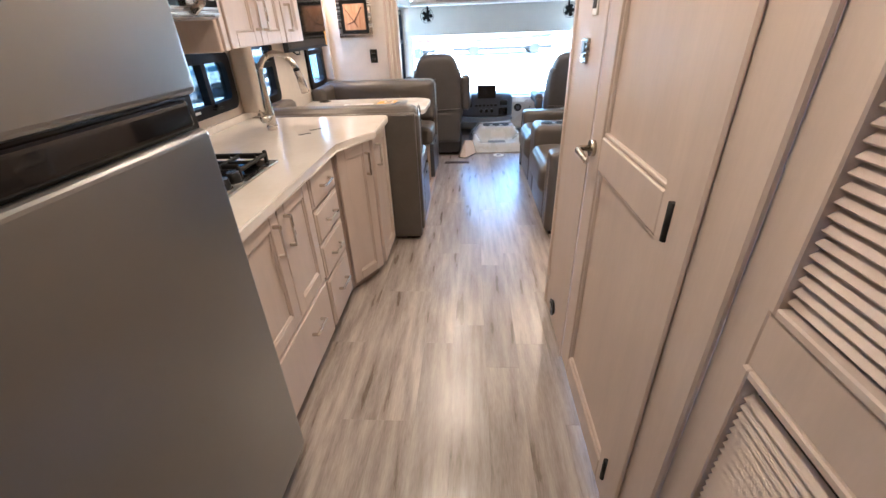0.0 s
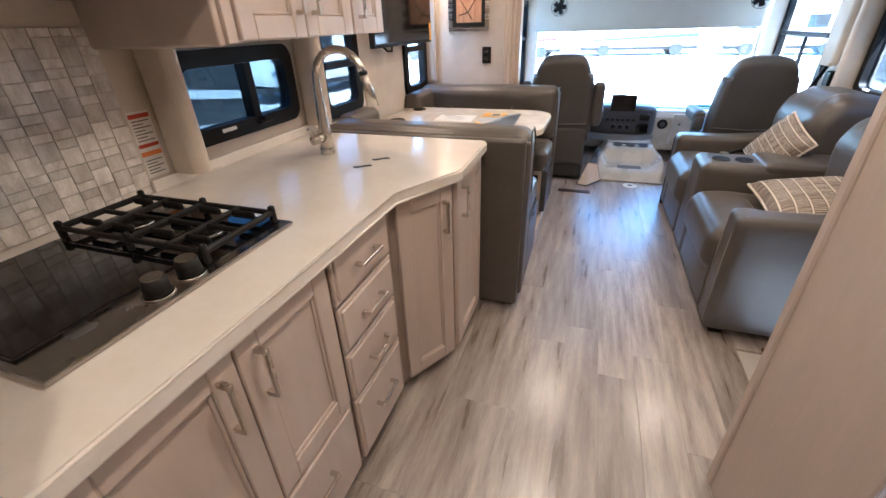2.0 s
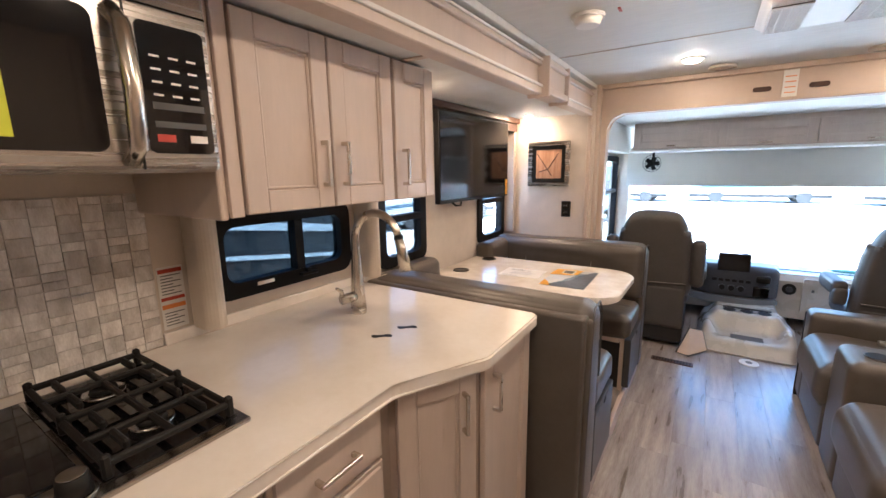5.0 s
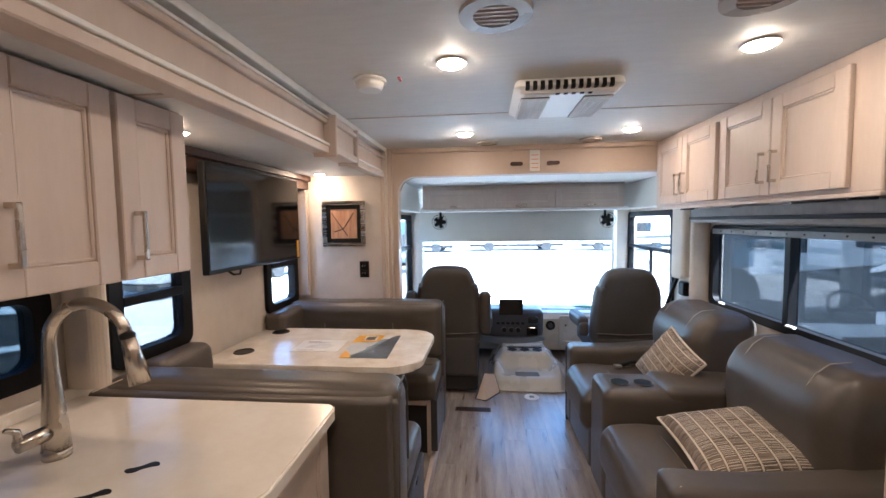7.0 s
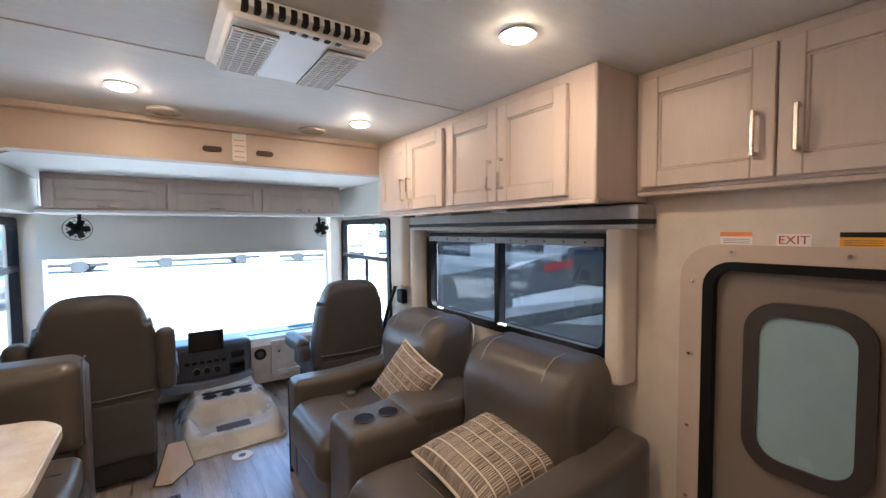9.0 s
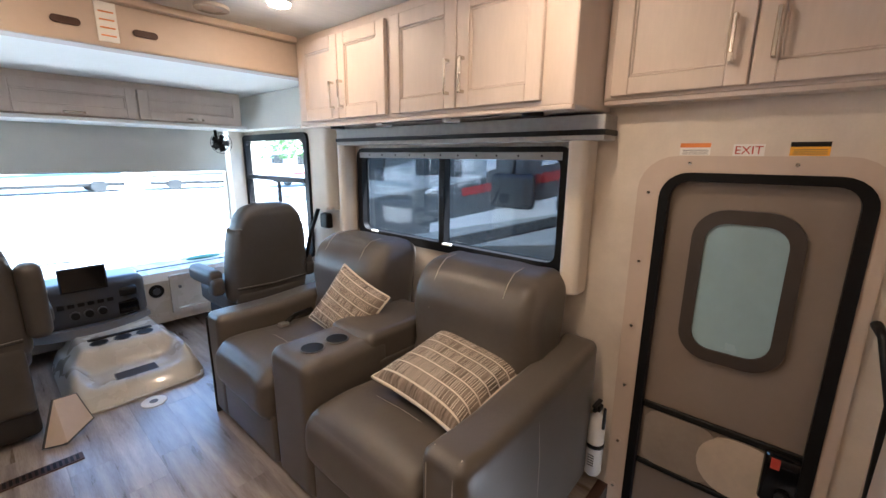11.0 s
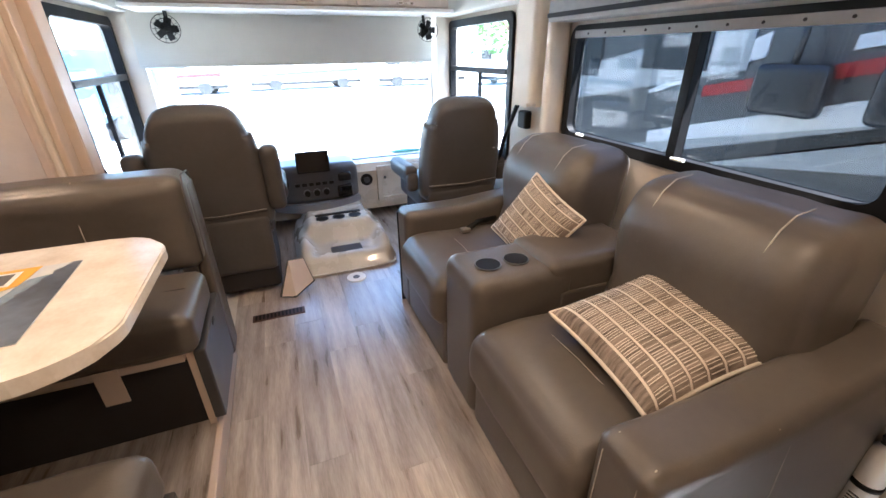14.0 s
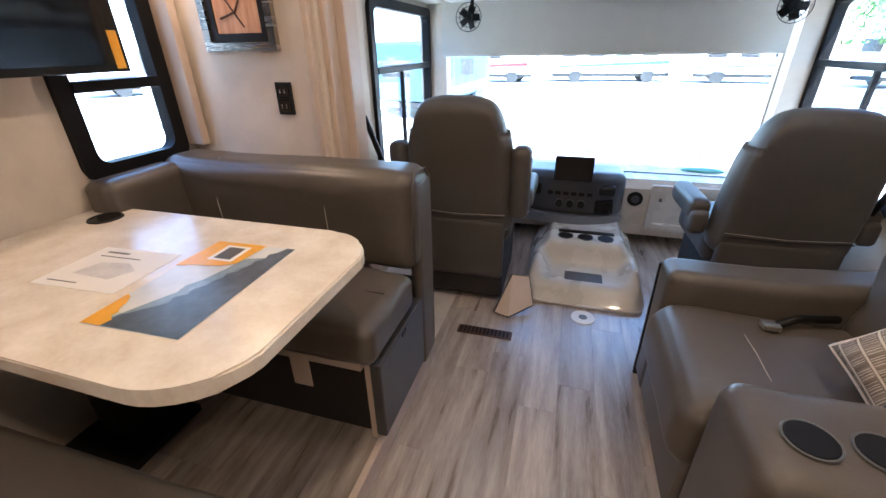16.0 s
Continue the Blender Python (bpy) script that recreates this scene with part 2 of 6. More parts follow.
def ring(name, outer, inner, a, b, axis, mat, parent=None, bev=0.0):
    """A frame between two outlines of equal count."""
    bm = bmesh.new(); n = len(outer)
    def mk(p, k):
        q = list(p); q.insert(axis, k); return bm.verts.new(q)
    O1 = [mk(p, a) for p in outer]; O2 = [mk(p, b) for p in outer]; I1 = [mk(p, a) for p in inner]; I2 = [mk(p, b) for p in inner]
    for i in range(n):
        j = (i + 1) % n
        bm.faces.new((O1[i], O1[j], I1[j], I1[i])); bm.faces.new((O2[j], O2[i], I2[i], I2[j]))
        bm.faces.new((O1[j], O1[i], O2[i], O2[j])); bm.faces.new((I1[i], I1[j], I2[j], I2[i]))
    return obj(name, bm, mat, parent)

def cyl(name, c, r, h, axis, mat, parent=None, r2=None, seg=28, bev=0.0):
    bm = bmesh.new()
    bmesh.ops.create_cone(bm, cap_ends=True, segments=seg, radius1=r, radius2=r if r2 is None else r2, depth=h)
    if bev:
        bmesh.ops.bevel(bm, geom=[e for e in bm.edges if all(len(f.verts) < 5 for f in e.link_faces) is False], offset=bev, segments=2, affect='EDGES')
    if axis == 0: bmesh.ops.rotate(bm, verts=bm.verts, matrix=Matrix.Rotation(radians(90), 3, 'Y'))
    if axis == 1: bmesh.ops.rotate(bm, verts=bm.verts, matrix=Matrix.Rotation(radians(-90), 3, 'X'))
    bmesh.ops.translate(bm, verts=bm.verts, vec=c)
    ob = obj(name, bm, mat, parent)
    for p in ob.data.polygons: p.use_smooth = len(p.vertices) == 4
    return ob

def tube(name, pts, radii, mat, parent=None, seg=12, closed=False):
    """A round tube along points."""
    bm = bmesh.new(); P = [Vector(p) for p in pts]; n = len(P); rings = []
    if not isinstance(radii, (list, tuple)): radii = [radii] * n
    prev = None
    for i, p in enumerate(P):
        d = (P[min(i + 1, n - 1)] - P[max(i - 1, 0)]).normalized()
        if closed: d = (P[(i + 1) % n] - P[i - 1]).normalized()
        u = prev - d * prev.dot(d) if prev else d.orthogonal()
        u.normalize(); prev = u; w = d.cross(u)
        rings.append([bm.verts.new(p + (u * math.cos(2 * math.pi * k / seg) + w * math.sin(2 * math.pi * k / seg)) * radii[i]) for k in range(seg)])
    m = n if closed else n - 1
    for i in range(m):
        A, B = rings[i], rings[(i + 1) % n]
        for k in range(seg): bm.faces.new((A[k], A[(k + 1) % seg], B[(k + 1) % seg], B[k]))
    if not closed: bm.faces.new(rings[0][::-1]); bm.faces.new(rings[-1])
    return obj(name, bm, mat, parent, True)

def structure(ob, label, category="wall"):
    return tagged(ob, label, category, kind="structure")

# frames of reference for cabinet fronts: (origin, along, out); points are given as (along, up, out)
def local_box(bm, base, lo, hi, bev=0.003):
    o, al, ou = base
    n0 = len(bm.verts); tmp = bmesh.new(); add_box(tmp, lo, hi, bev, 1)
    al, ou = Vector(al), Vector(ou)
    mp = {}
    for v in tmp.verts: mp[v] = bm.verts.new(Vector(o) + al * v.co.x + Vector((0, 0, 1)) * v.co.y + ou * v.co.z)
    for f in tmp.faces: bm.faces.new([mp[v] for v in f.verts])
    tmp.free()

def front(base, w0, w1, z0, z1, parent, panel=True, handle=None, name="door", th=0.02):
    """A shaker front with its frame, recessed panel and bar pull."""
    bm = bmesh.new()
    if panel:
        s = 0.058
        local_box(bm, base, (w0, z0, 0), (w0 + s, z1, th)); local_box(bm, base, (w1 - s, z0, 0), (w1, z1, th))
        local_box(bm, base, (w0 + s, z0, 0), (w1 - s, z0 + s, th)); local_box(bm, base, (w0 + s, z1 - s, 0), (w1 - s, z1, th))
        local_box(bm, base, (w0 + s, z0 + s, 0), (w1 - s, z1 - s, th - 0.011), 0)
        g = 0.009
        local_box(bm, base, (w0 + s, z0 + s, 0), (w0 + s + g, z1 - s, th - 0.005)); local_box(bm, base, (w1 - s - g, z0 + s, 0), (w1 - s, z1 - s, th - 0.005))
        local_box(bm, base, (w0 + s, z0 + s, 0), (w1 - s, z0 + s + g, th - 0.005)); local_box(bm, base, (w0 + s, z1 - s - g, 0), (w1 - s, z1 - s, th - 0.005))
    else:
        local_box(bm, base, (w0, z0, 0), (w1, z1, th - 0.006), 0.003); local_box(bm, base, (w0 + 0.012, z0 + 0.012, 0), (w1 - 0.012, z1 - 0.012, th), 0.004)
    d = obj(name, bm, CAB, parent)
    if handle:
        kind, hw, hz, L = handle
        bm = bmesh.new()
        if kind == "v":
            local_box(bm, base, (hw - 0.006, hz - L / 2, th + 0.022), (hw + 0.006, hz + L / 2, th + 0.031), 0.002)
            for k in (-1, 1): local_box(bm, base, (hw - 0.006, hz + k * (L / 2 - 0.006) - 0.006, th), (hw + 0.006, hz + k * (L / 2 - 0.006) + 0.006, th + 0.024), 0.001)
        else:
            local_box(bm, base, (hw - L / 2, hz - 0.006, th + 0.022), (hw + L / 2, hz + 0.006, th + 0.031), 0.002)
            for k in (-1, 1): local_box(bm, base, (hw + k * (L / 2 - 0.006) - 0.006, hz - 0.006, th), (hw + k * (L / 2 - 0.006) + 0.006, hz + 0.006, th + 0.024), 0.001)
        tagged(obj("handle", bm, NICKEL, d), "satin nickel bar pull")
    return d

def text_mesh(name, body, size, m, mat, parent=None):
    cu = bpy.data.curves.new(name, 'FONT'); cu.body = body; cu.size = size; cu.extrude = 0.0006; cu.align_x = 'CENTER'
    t = new("lettering_source", cu)
    me = bpy.data.meshes.new_from_object(t.evaluated_get(bpy.context.evaluated_depsgraph_get()))
    bpy.data.objects.remove(t); me.materials.append(mat)
    ob = new(name, me)
    if parent:
        ob.parent = parent; ob.matrix_basis = Matrix.Translation(-OFF[parent.name]) @ m
    else: ob.matrix_basis = m
    return ob

# ---- structure ----
XL, XR, ZC, ZS = -1.39, 1.545, 2.03, 1.84      # slide-out back wall, curb-side wall, main ceiling, slide-out ceiling
YB, YF = -1.6, 6.12                              # rear bulkhead, windshield

def wall_x(name, x0, x1, y0, y1, z0, z1, holes, mat, label):
    """A wall across x0..x1 with rectangular openings (ya, yb, za, zb)."""
    items = []; ys = sorted({y0, y1, *[h[0] for h in holes], *[h[1] for h in holes]})
    for a, b in zip(ys, ys[1:]):
        hs = sorted([(h[2], h[3]) for h in holes if h[0] <= a + 1e-6 and h[1] >= b - 1e-6]); z = z0
        for q, w in hs:
            if q > z: items.append(((x0, a, z), (x1, b, q)))
            z = w
        if z < z1: items.append(((x0, a, z), (x1, b, z1)))
    return structure(boxes(name, items, mat, 0), label)

KW = (1.825, 2.455, 1.015, 1.31); W1 = (2.68, 3.075, 0.95, 1.50); W2 = (3.77, 4.18, 0.92, 1.72)
RW = (2.83, 4.23, 0.91, 1.435)
DOOR = (1.925, 2.485, -0.42, 1.355)
RSW = (4.93, 6.0, 0.62, 1.56); LSW = (5.0, 6.0, 0.62, 1.56)
wall_x("wall_slide", XL - 0.05, XL, 0.4, 4.25, -0.1, 2.05, [KW, W1, W2], WALL, "beige textured vinyl wall of the slide-out")
wall_x("wall_curb", XR, XR + 0.06, 1.8, 4.45, -0.45, 2.05, [RW, DOOR], WALL, "beige textured vinyl wall beside the entry door")
wall_x("wall_cab_curb", 1.60, 1.66, 4.45, YF, -0.4, 2.05, [RSW], PADDED, "cream cab side wall")
wall_x("wall_cab_road", -0.92, -0.86, 4.34, YF, -0.4, 2.05, [LSW], PADDED, "cream cab side wall")
structure(box("wall_slide_end", (XL - 0.05, 4.25, -0.1), (-0.70, 4.34, 2.05), WALL, 0.004), "tan end wall of the slide-out")
structure(box("wall_rear", (XL - 0.05, YB - 0.06, -0.1), (XR + 0.06, YB, 2.1), WALL, 0), "plain rear bulkhead")
structure(box("wall_road_rear", (XL - 0.05, YB, -0.1), (XL, 0.4, 2.1), WALL, 0), "plain side wall")
structure(box("ceiling", (-0.735, YB, ZC), (XR + 0.06, 4.45, ZC + 0.06), CEIL, 0), "off-white textured vinyl ceiling", "ceiling")
structure(box("ceiling_slide", (XL - 0.05, YB, ZS), (-0.74, 4.25, ZS + 0.05), CEIL, 0), "lower off-white slide-out ceiling", "ceiling")
structure(box("ceiling_cab", (-0.92, 4.45, 1.86), (1.66, YF + 0.1, 1.92), WHITE, 0), "white cab ceiling", "ceiling")
structure(boxes("ceiling_seam", [((-0.73, 3.40, ZC - 0.003), (1.2, 3.406, ZC + 0.002)), ((-0.73, 2.20, ZC - 0.006), (0.1, 2.235, ZC + 0.002)), ((-1.0, 2.33, ZS - 0.005), (-0.76, 2.36, ZS + 0.002))], TRIM, 0.001), "thin ceiling seam strip", "trim")
structure(box("floor_cab", (-0.92, 5.02, -0.06), (1.66, YF, -0.004), PLANK, 0), "grey-brown wood-look cab floor", "floor")
structure(box("floor_base", (XL, YB, -0.08), (0.88, 5.02, -0.012), GROUT, 0), "sub floor under the planks", "floor")
structure(boxes("floor_base_curb", [((0.88, 2.56, -0.08), (XR, 5.02, -0.012)), ((0.88, YB, -0.08), (XR, 1.8, -0.012))], GROUT, 0), "sub floor under the planks", "floor")

# beam and arch between living area and cab
arch = [(-0.86, 0.0), (-0.86, 2.03), (1.66, 2.03), (1.66, 1.83)]
arch += [(-0.53 + 0.11 * math.cos(radians(a)), 1.72 + 0.11 * math.sin(radians(a))) for a in range(90, 181, 15)] + [(-0.64, 0.0)]
structure(prism("cab_beam", arch, 4.345, 4.45, 1, TRIM, bev=0.008), "tan beam and rounded post in front of the cab", "beam")
structure(boxes("post_trim", [((-0.742, 4.22, 0), (-0.715, 4.25, ZS)), ((-0.70, 4.27, 0), (-0.675, 4.345, ZC)), ((-0.73, 4.30, 2.0), (1.2, 4.344, ZC))], TRIM, 0.004), "tan vertical edge trim of the slide-out", "trim")
lab = empty("ceiling_controls", (0.37, 4.34, 1.9), "white switch label and two dark oval plates on the beam", "switch plate")
box("plate", (0.335, 4.337, 1.85), (0.405, 4.345, 2.0), PAPER, 0.001, lab)
for i in range(4): box("print_bar", (0.345, 4.335, 1.87 + 0.03 * i), (0.395, 4.3375, 1.875 + 0.03 * i), ORANGE, 0, lab)
for x in (0.24, 0.50): prism("plate", rounded(x - 0.045, 1.89, x + 0.045, 1.917, 0.012), 4.334, 4.345, 1, BROWN, lab, 0.002)

# slide-out fascia
def fascia(y0, y1, dx):
    items = []
    for (x0, x, za, zb) in ((-0.80, -0.735, ZS - 0.017, 1.999), (-0.745, -0.715, ZS - 0.021, ZS + 0.012), (-0.745, -0.715, 1.955, 1.975)):
        items.append(((x0, y0, za), (x + dx, y1, zb)))
    return items
structure(boxes("slide_fascia", fascia(-1.0, 3.19, 0) + fascia(3.52, 4.25, 0), CAB, 0.004), "greige wooden fascia round the slide-out opening", "trim")
structure(boxes("slide_fascia_block", fascia(3.19, 3.52, 0.035) + [((-0.79, 3.184, 1.805), (-0.676, 3.20, 1.996)), ((-0.79, 3.51, 1.805), (-0.676, 3.526, 1.996))], CAB, 0.004), "raised greige block on the fascia", "trim")
structure(boxes("fascia_strip", [((-0.72, -1.0, ZS + 0.013), (-0.708, 3.188, ZS + 0.025)), ((-0.72, -1.0, 1.976), (-0.71, 3.188, 1.985)), ((-0.72, 3.522, ZS + 0.013), (-0.708, 4.2, ZS + 0.022))], WHITE, 0.002), "white seal strip along the fascia", "trim")
structure(box("fascia_cove", (-0.80, -1.0, 2.0), (-0.70, 4.25, 2.029), CEIL, 0.004), "ceiling cove over the fascia", "trim")
FZ = 0.075                                       # height of the slide-out floor under the dinette
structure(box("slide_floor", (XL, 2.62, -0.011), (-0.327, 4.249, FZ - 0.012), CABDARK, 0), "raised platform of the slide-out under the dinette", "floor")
structure(box("slide_floor_trim", (-0.326, 2.78, -0.004), (-0.300, 4.20, FZ + 0.006), TRIM, 0.004), "tan edge strip of the slide-out floor", "trim")

# ---- windows ----
def window(name, x, face, hole, splits, tint, label, up=False, fw=0.045):
    """A black-framed window in a side wall; face: which way the room lies."""
    ya, yb, za, zb = hole
    g = empty(name, (x, (ya + yb) / 2, za), label, "window"); tagged(g, kind="structure")
    a, b = sorted((x - face * 0.03, x + face * 0.022))
    o = 0.012
    ring("frame", rounded(ya - o, za - o, yb + o, zb + o, 0.06), rounded(ya + fw, za + fw, yb - fw, zb - fw, 0.045), a, b, 0, RUBBER, g)
    a2, b2 = sorted((x - face * 0.02, x + face * 0.028))
    for s in splits:
        if up: box("mullion", (a2, ya + fw, s - 0.018), (b2, yb - fw, s + 0.018), RUBBER, 0.003, g)
        else: box("mullion", (a2, s - 0.02, za + fw), (b2, s + 0.02, zb - fw), RUBBER, 0.003, g)
    xs = x - face * 0.012
    cuts = [za + fw, *splits, zb - fw] if up else [ya + fw, *splits, yb - fw]
    for i, (p, q) in enumerate(zip(cuts, cuts[1:])):
        lo, hi = ((xs, ya + fw - 0.01, p), (xs + 0.004, yb - fw + 0.01, q)) if up else ((xs, p, za + fw - 0.01), (xs + 0.004, q, zb - fw + 0.01))
        pane = box("pane", lo, hi, tint, 0, g); pane.visible_shadow = False
    return g
kw = window("window_1", XL, 1, KW, [2.18], DARKTINT, "low black-framed tinted sliding window over the counter")
boxes("latch", [((XL + 0.02, 2.17, 1.03), (XL + 0.045, 2.25, 1.042)), ((XL + 0.02, 2.20, 1.03), (XL + 0.04, 2.22, 1.06))], BLACK, 0.002, kw)
box("sticker", (XL + 0.0225, 1.98, 1.035), (XL + 0.025, 2.05, 1.048), PAPER, 0, kw)
window("window_2", XL, 1, W1, [1.2], TINT, "black-framed dinette window beside the counter", True)
w2 = window("window_3", XL, 1, W2, [1.22], GLASS, "tall black-framed window behind the television", True)
rw = window("window_4", XR, -1, RW, [3.52], TINT, "wide black-framed sliding window over the recliners", fw=0.036)
boxes("screen_rail", [((XR - 0.03, RW[0] + 0.03, RW[3] - 0.045), (XR - 0.022, RW[1] - 0.03, RW[3] - 0.012))], material("grey_rail", (0.2, 0.2, 0.2), 0.4), 0.002, rw)
for i in range(11): cyl("screw", (XR - 0.031, 2.95 + 0.115 * i, RW[3] - 0.028), 0.005, 0.004, 0, BLACK, rw, seg=8)
boxes("latch", [((XR - 0.035, 3.45, 0.94), (XR - 0.02, 3.51, 0.95)), ((XR - 0.035, 4.05, 0.94), (XR - 0.02, 4.10, 0.95))], PAPER, 0.001, rw)
for nm, x, fc, hole, dv in (("window_5", 1.6, -1, RSW, 5.42), ("window_6", -0.86, 1, LSW, 5.45)):
    g = window(nm, x, fc, hole, [1.21], GLASS, "black-framed cab side window with a sliding lower pane", True, 0.04)
    box("divider", (x - 0.012, dv - 0.012, hole[2] + 0.04), (x + 0.012, dv + 0.012, 1.2), RUBBER, 0.002, g)

# window surrounds: padded side panels and box valances
for y0, y1, zb, zt in ((1.735, 1.805, 0.957, 1.349), (2.495, 2.565, 0.957, 1.349)):
    structure(prism("window_side_panel", rounded(XL, y0, XL + 0.14, y1, 0.04), zb, zt, 2, PADDED, bev=0.004, smooth=False), "padded beige side panel of the window surround", "window trim")
for y0, y1 in ((2.72, 2.80), (4.26, 4.32)):
    structure(prism("window_side_panel", rounded(XR - 0.12, y0, XR - 0.001, y1, 0.025), 0.86, 1.47, 2, PADDED, bev=0.004), "padded beige side panel of the window surround", "window trim")
v = empty("valance", (1.42, 3.47, 1.46), "grey fabric box valance with a black band over the window", "valance")
box("body", (1.42, 2.66, 1.463), (XR - 0.001, 4.30, 1.555), VALANCE, 0.006, v)
box("band", (1.414, 2.655, 1.482), (XR - 0.003, 4.302, 1.502), BLACK, 0.002, v)
structure(boxes("slide_window_surround", [((XL + 0.001, 4.20, 0.96), (-1.30, 4.222, 1.738)), ((-1.305, 4.195, 0.96), (-1.292, 4.235, 1.738))], TRIM, 0.003), "tan side board beside the window", "window trim")
structure(boxes("slide_window_valance", [((XL + 0.001, 2.53, 1.74), (-1.29, 4.249, 1.80)), ((XL + 0.001, 2.53, 1.80), (-1.27, 4.249, ZS - 0.001))], BROWN, 0.004), "brown wooden valance under the slide-out ceiling", "valance")

# windshield and its surround
ws = empty("windshield", (0.35, YF, 0.5), "large curved-corner windshield with white surround", "windshield"); tagged(ws, kind="structure")
wo = rounded(-0.92, -0.4, 1.66, 1.86, 0.01); wi = rounded(-0.78, 0.50, 1.45, 1.84, 0.06)
ring("surround", wo, wi, YF, YF + 0.06, 1, PADDED, ws)
p = prism("pane", wi, YF + 0.02, YF + 0.025, 1, GLASS, ws); p.visible_shadow = False
for y, x in ((6.0, -0.86), (6.0, 1.46)):
    structure(prism("a_pillar", [(x, y), (x + 0.14, y), (x + 0.14, YF), (x, YF)], -0.1, 1.86, 2, PADDED, bev=0.004), "cream front pillar", "pillar")
for x0, d in ((-0.05, 1), (0.75, 1)):
    wp = empty("wiper", (x0, YF + 0.08, 0.57), "thin black windshield wiper outside the glass", "wiper", "windshield wipers")
    tube("blade", [(x0 + 0.06 * i, YF + 0.08, 0.57 + 0.03 * math.sin(i * 0.4)) for i in range(9)], 0.006, BLACK, wp, 6)
sh = empty("roller_shade", (0.35, 5.96, 1.27), "cream fabric roller shade lowered over the windshield top", "shade")
box("fabric", (-0.74, 5.96, 1.275), (1.40, 5.963, 1.66), SHADE, 0, sh); box("hem_bar", (-0.74, 5.953, 1.262), (1.40, 5.969, 1.28), SHADE, 0.003, sh)

fc = empty("cab_cabinet", (0.37, 5.5, 1.6), "grey overhead cab cabinet with three flip-up doors", "cabinet")
box("body", (-0.63, 5.52, 1.605), (1.38, 5.94, 1.859), CAB, 0.004, fc); box("bottom_rail", (-0.66, 5.49, 1.595), (1.41, 5.90, 1.618), WHITE, 0.004, fc)
bs = ((0, 5.52, 0), (1, 0, 0), (0, -1, 0))
for a, b in ((-0.62, 0.045), (0.055, 0.70), (0.71, 1.37)): front(bs, a, b, 1.625, 1.82, fc, True, ("h", (a + b) / 2, 1.645, 0.11))
for y0, x0, x1 in ((4.47, -0.86, -0.72), (4.47, 1.46, 1.60)):
    structure(prism("cab_pillar_trim", rounded(x0, y0, x1, y0 + 0.22, 0.04), 1.04, 1.859, 2, PADDED, bev=0.02), "cream moulded pillar cover with rounded foot", "trim")
    structure(box("cab_header_side", (x0, 4.70, 1.60), (x1, 5.98, 1.859), SHADE, 0.01), "cream panel over the cab side window", "trim")
for x, s in ((-0.845, 1), (1.585, -1)):
    b = empty("seat_belt", (x, 4.72, 0.9), "black seat belt reel and strap on the pillar", "seat belt", "seat belts")
    box("reel", (x - 0.03, 4.66, 0.88), (x + 0.03, 4.76, 0.99), BLACK, 0.015, b)
    tube("strap", [(x + s * 0.01, 4.72, 1.12), (x + s * 0.03, 4.78, 1.0), (x + s * 0.06, 4.86, 0.80), (x + s * 0.08, 4.9, 0.62)], [0.014, 0.016, 0.016, 0.014], BLACK, b, 6)

# ---- ceiling fixtures ----
def puck(x, y, z, mat, r=0.045, group="ceiling lights"):
    g = empty("ceiling_light", (x, y, z), "round lit puck light set in the ceiling", "lamp", group)
    cyl("bezel", (x, y, z - 0.003), r + 0.008, 0.006, 2, WHITE, g)
    bm = bmesh.new(); bmesh.ops.create_uvsphere(bm, u_segments=24, v_segments=10, radius=r)
    bmesh.ops.delete(bm, geom=[q for q in bm.verts if q.co.z > 0.001], context='VERTS')
    for q in bm.verts: q.co.z *= 0.28
    bmesh.ops.translate(bm, verts=bm.verts, vec=(x, y, z - 0.006)); obj("lens", bm, mat, g, True)
for x, y in ((-0.10, 2.73), (0.86, 2.71), (-0.11, 3.86), (0.88, 3.88), (-0.10, 1.60), (-0.10, 0.46)): puck(x, y, ZC, LAMP)
for x, y in ((-1.15, 4.12), (-1.12, 2.75), (-1.0, 0.9)): puck(x, y, ZS, LAMPS, 0.028, "slide-out ceiling lights")

def air_vent(x, y, r):
    g = empty("ceiling_vent", (x, y, ZC), "round cream air vent with louvres", "vent", "ceiling vents")
    o = [(x + r * math.cos(2 * math.pi * i / 28), y + r * math.sin(2 * math.pi * i / 28)) for i in range(28)]
    n = [(x + r * 0.62 * math.cos(2 * math.pi * i / 28), y + r * 0.62 * math.sin(2 * math.pi * i / 28)) for i in range(28)]
    ring("rim", o, n, ZC - 0.014, ZC - 0.001, 2, CREAM, g); cyl("throat", (x, y, ZC - 0.003), r * 0.62, 0.004, 2, BROWN, g)
    for k in range(-2, 3):
        w = math.sqrt(max(0.01, 0.36 - (k * 0.22) ** 2)) * r
        box("louvre", (x - w, y + k * 0.22 * r - 0.005, ZC - 0.013), (x + w, y + k * 0.22 * r + 0.005, ZC - 0.006), TRIM, 0.001, g)
for x, y, r in ((0.04, 2.41, 0.095), (0.68, 2.40, 0.095), (0.03, 4.15, 0.07), (0.71, 4.15, 0.07)): air_vent(x, y, r)

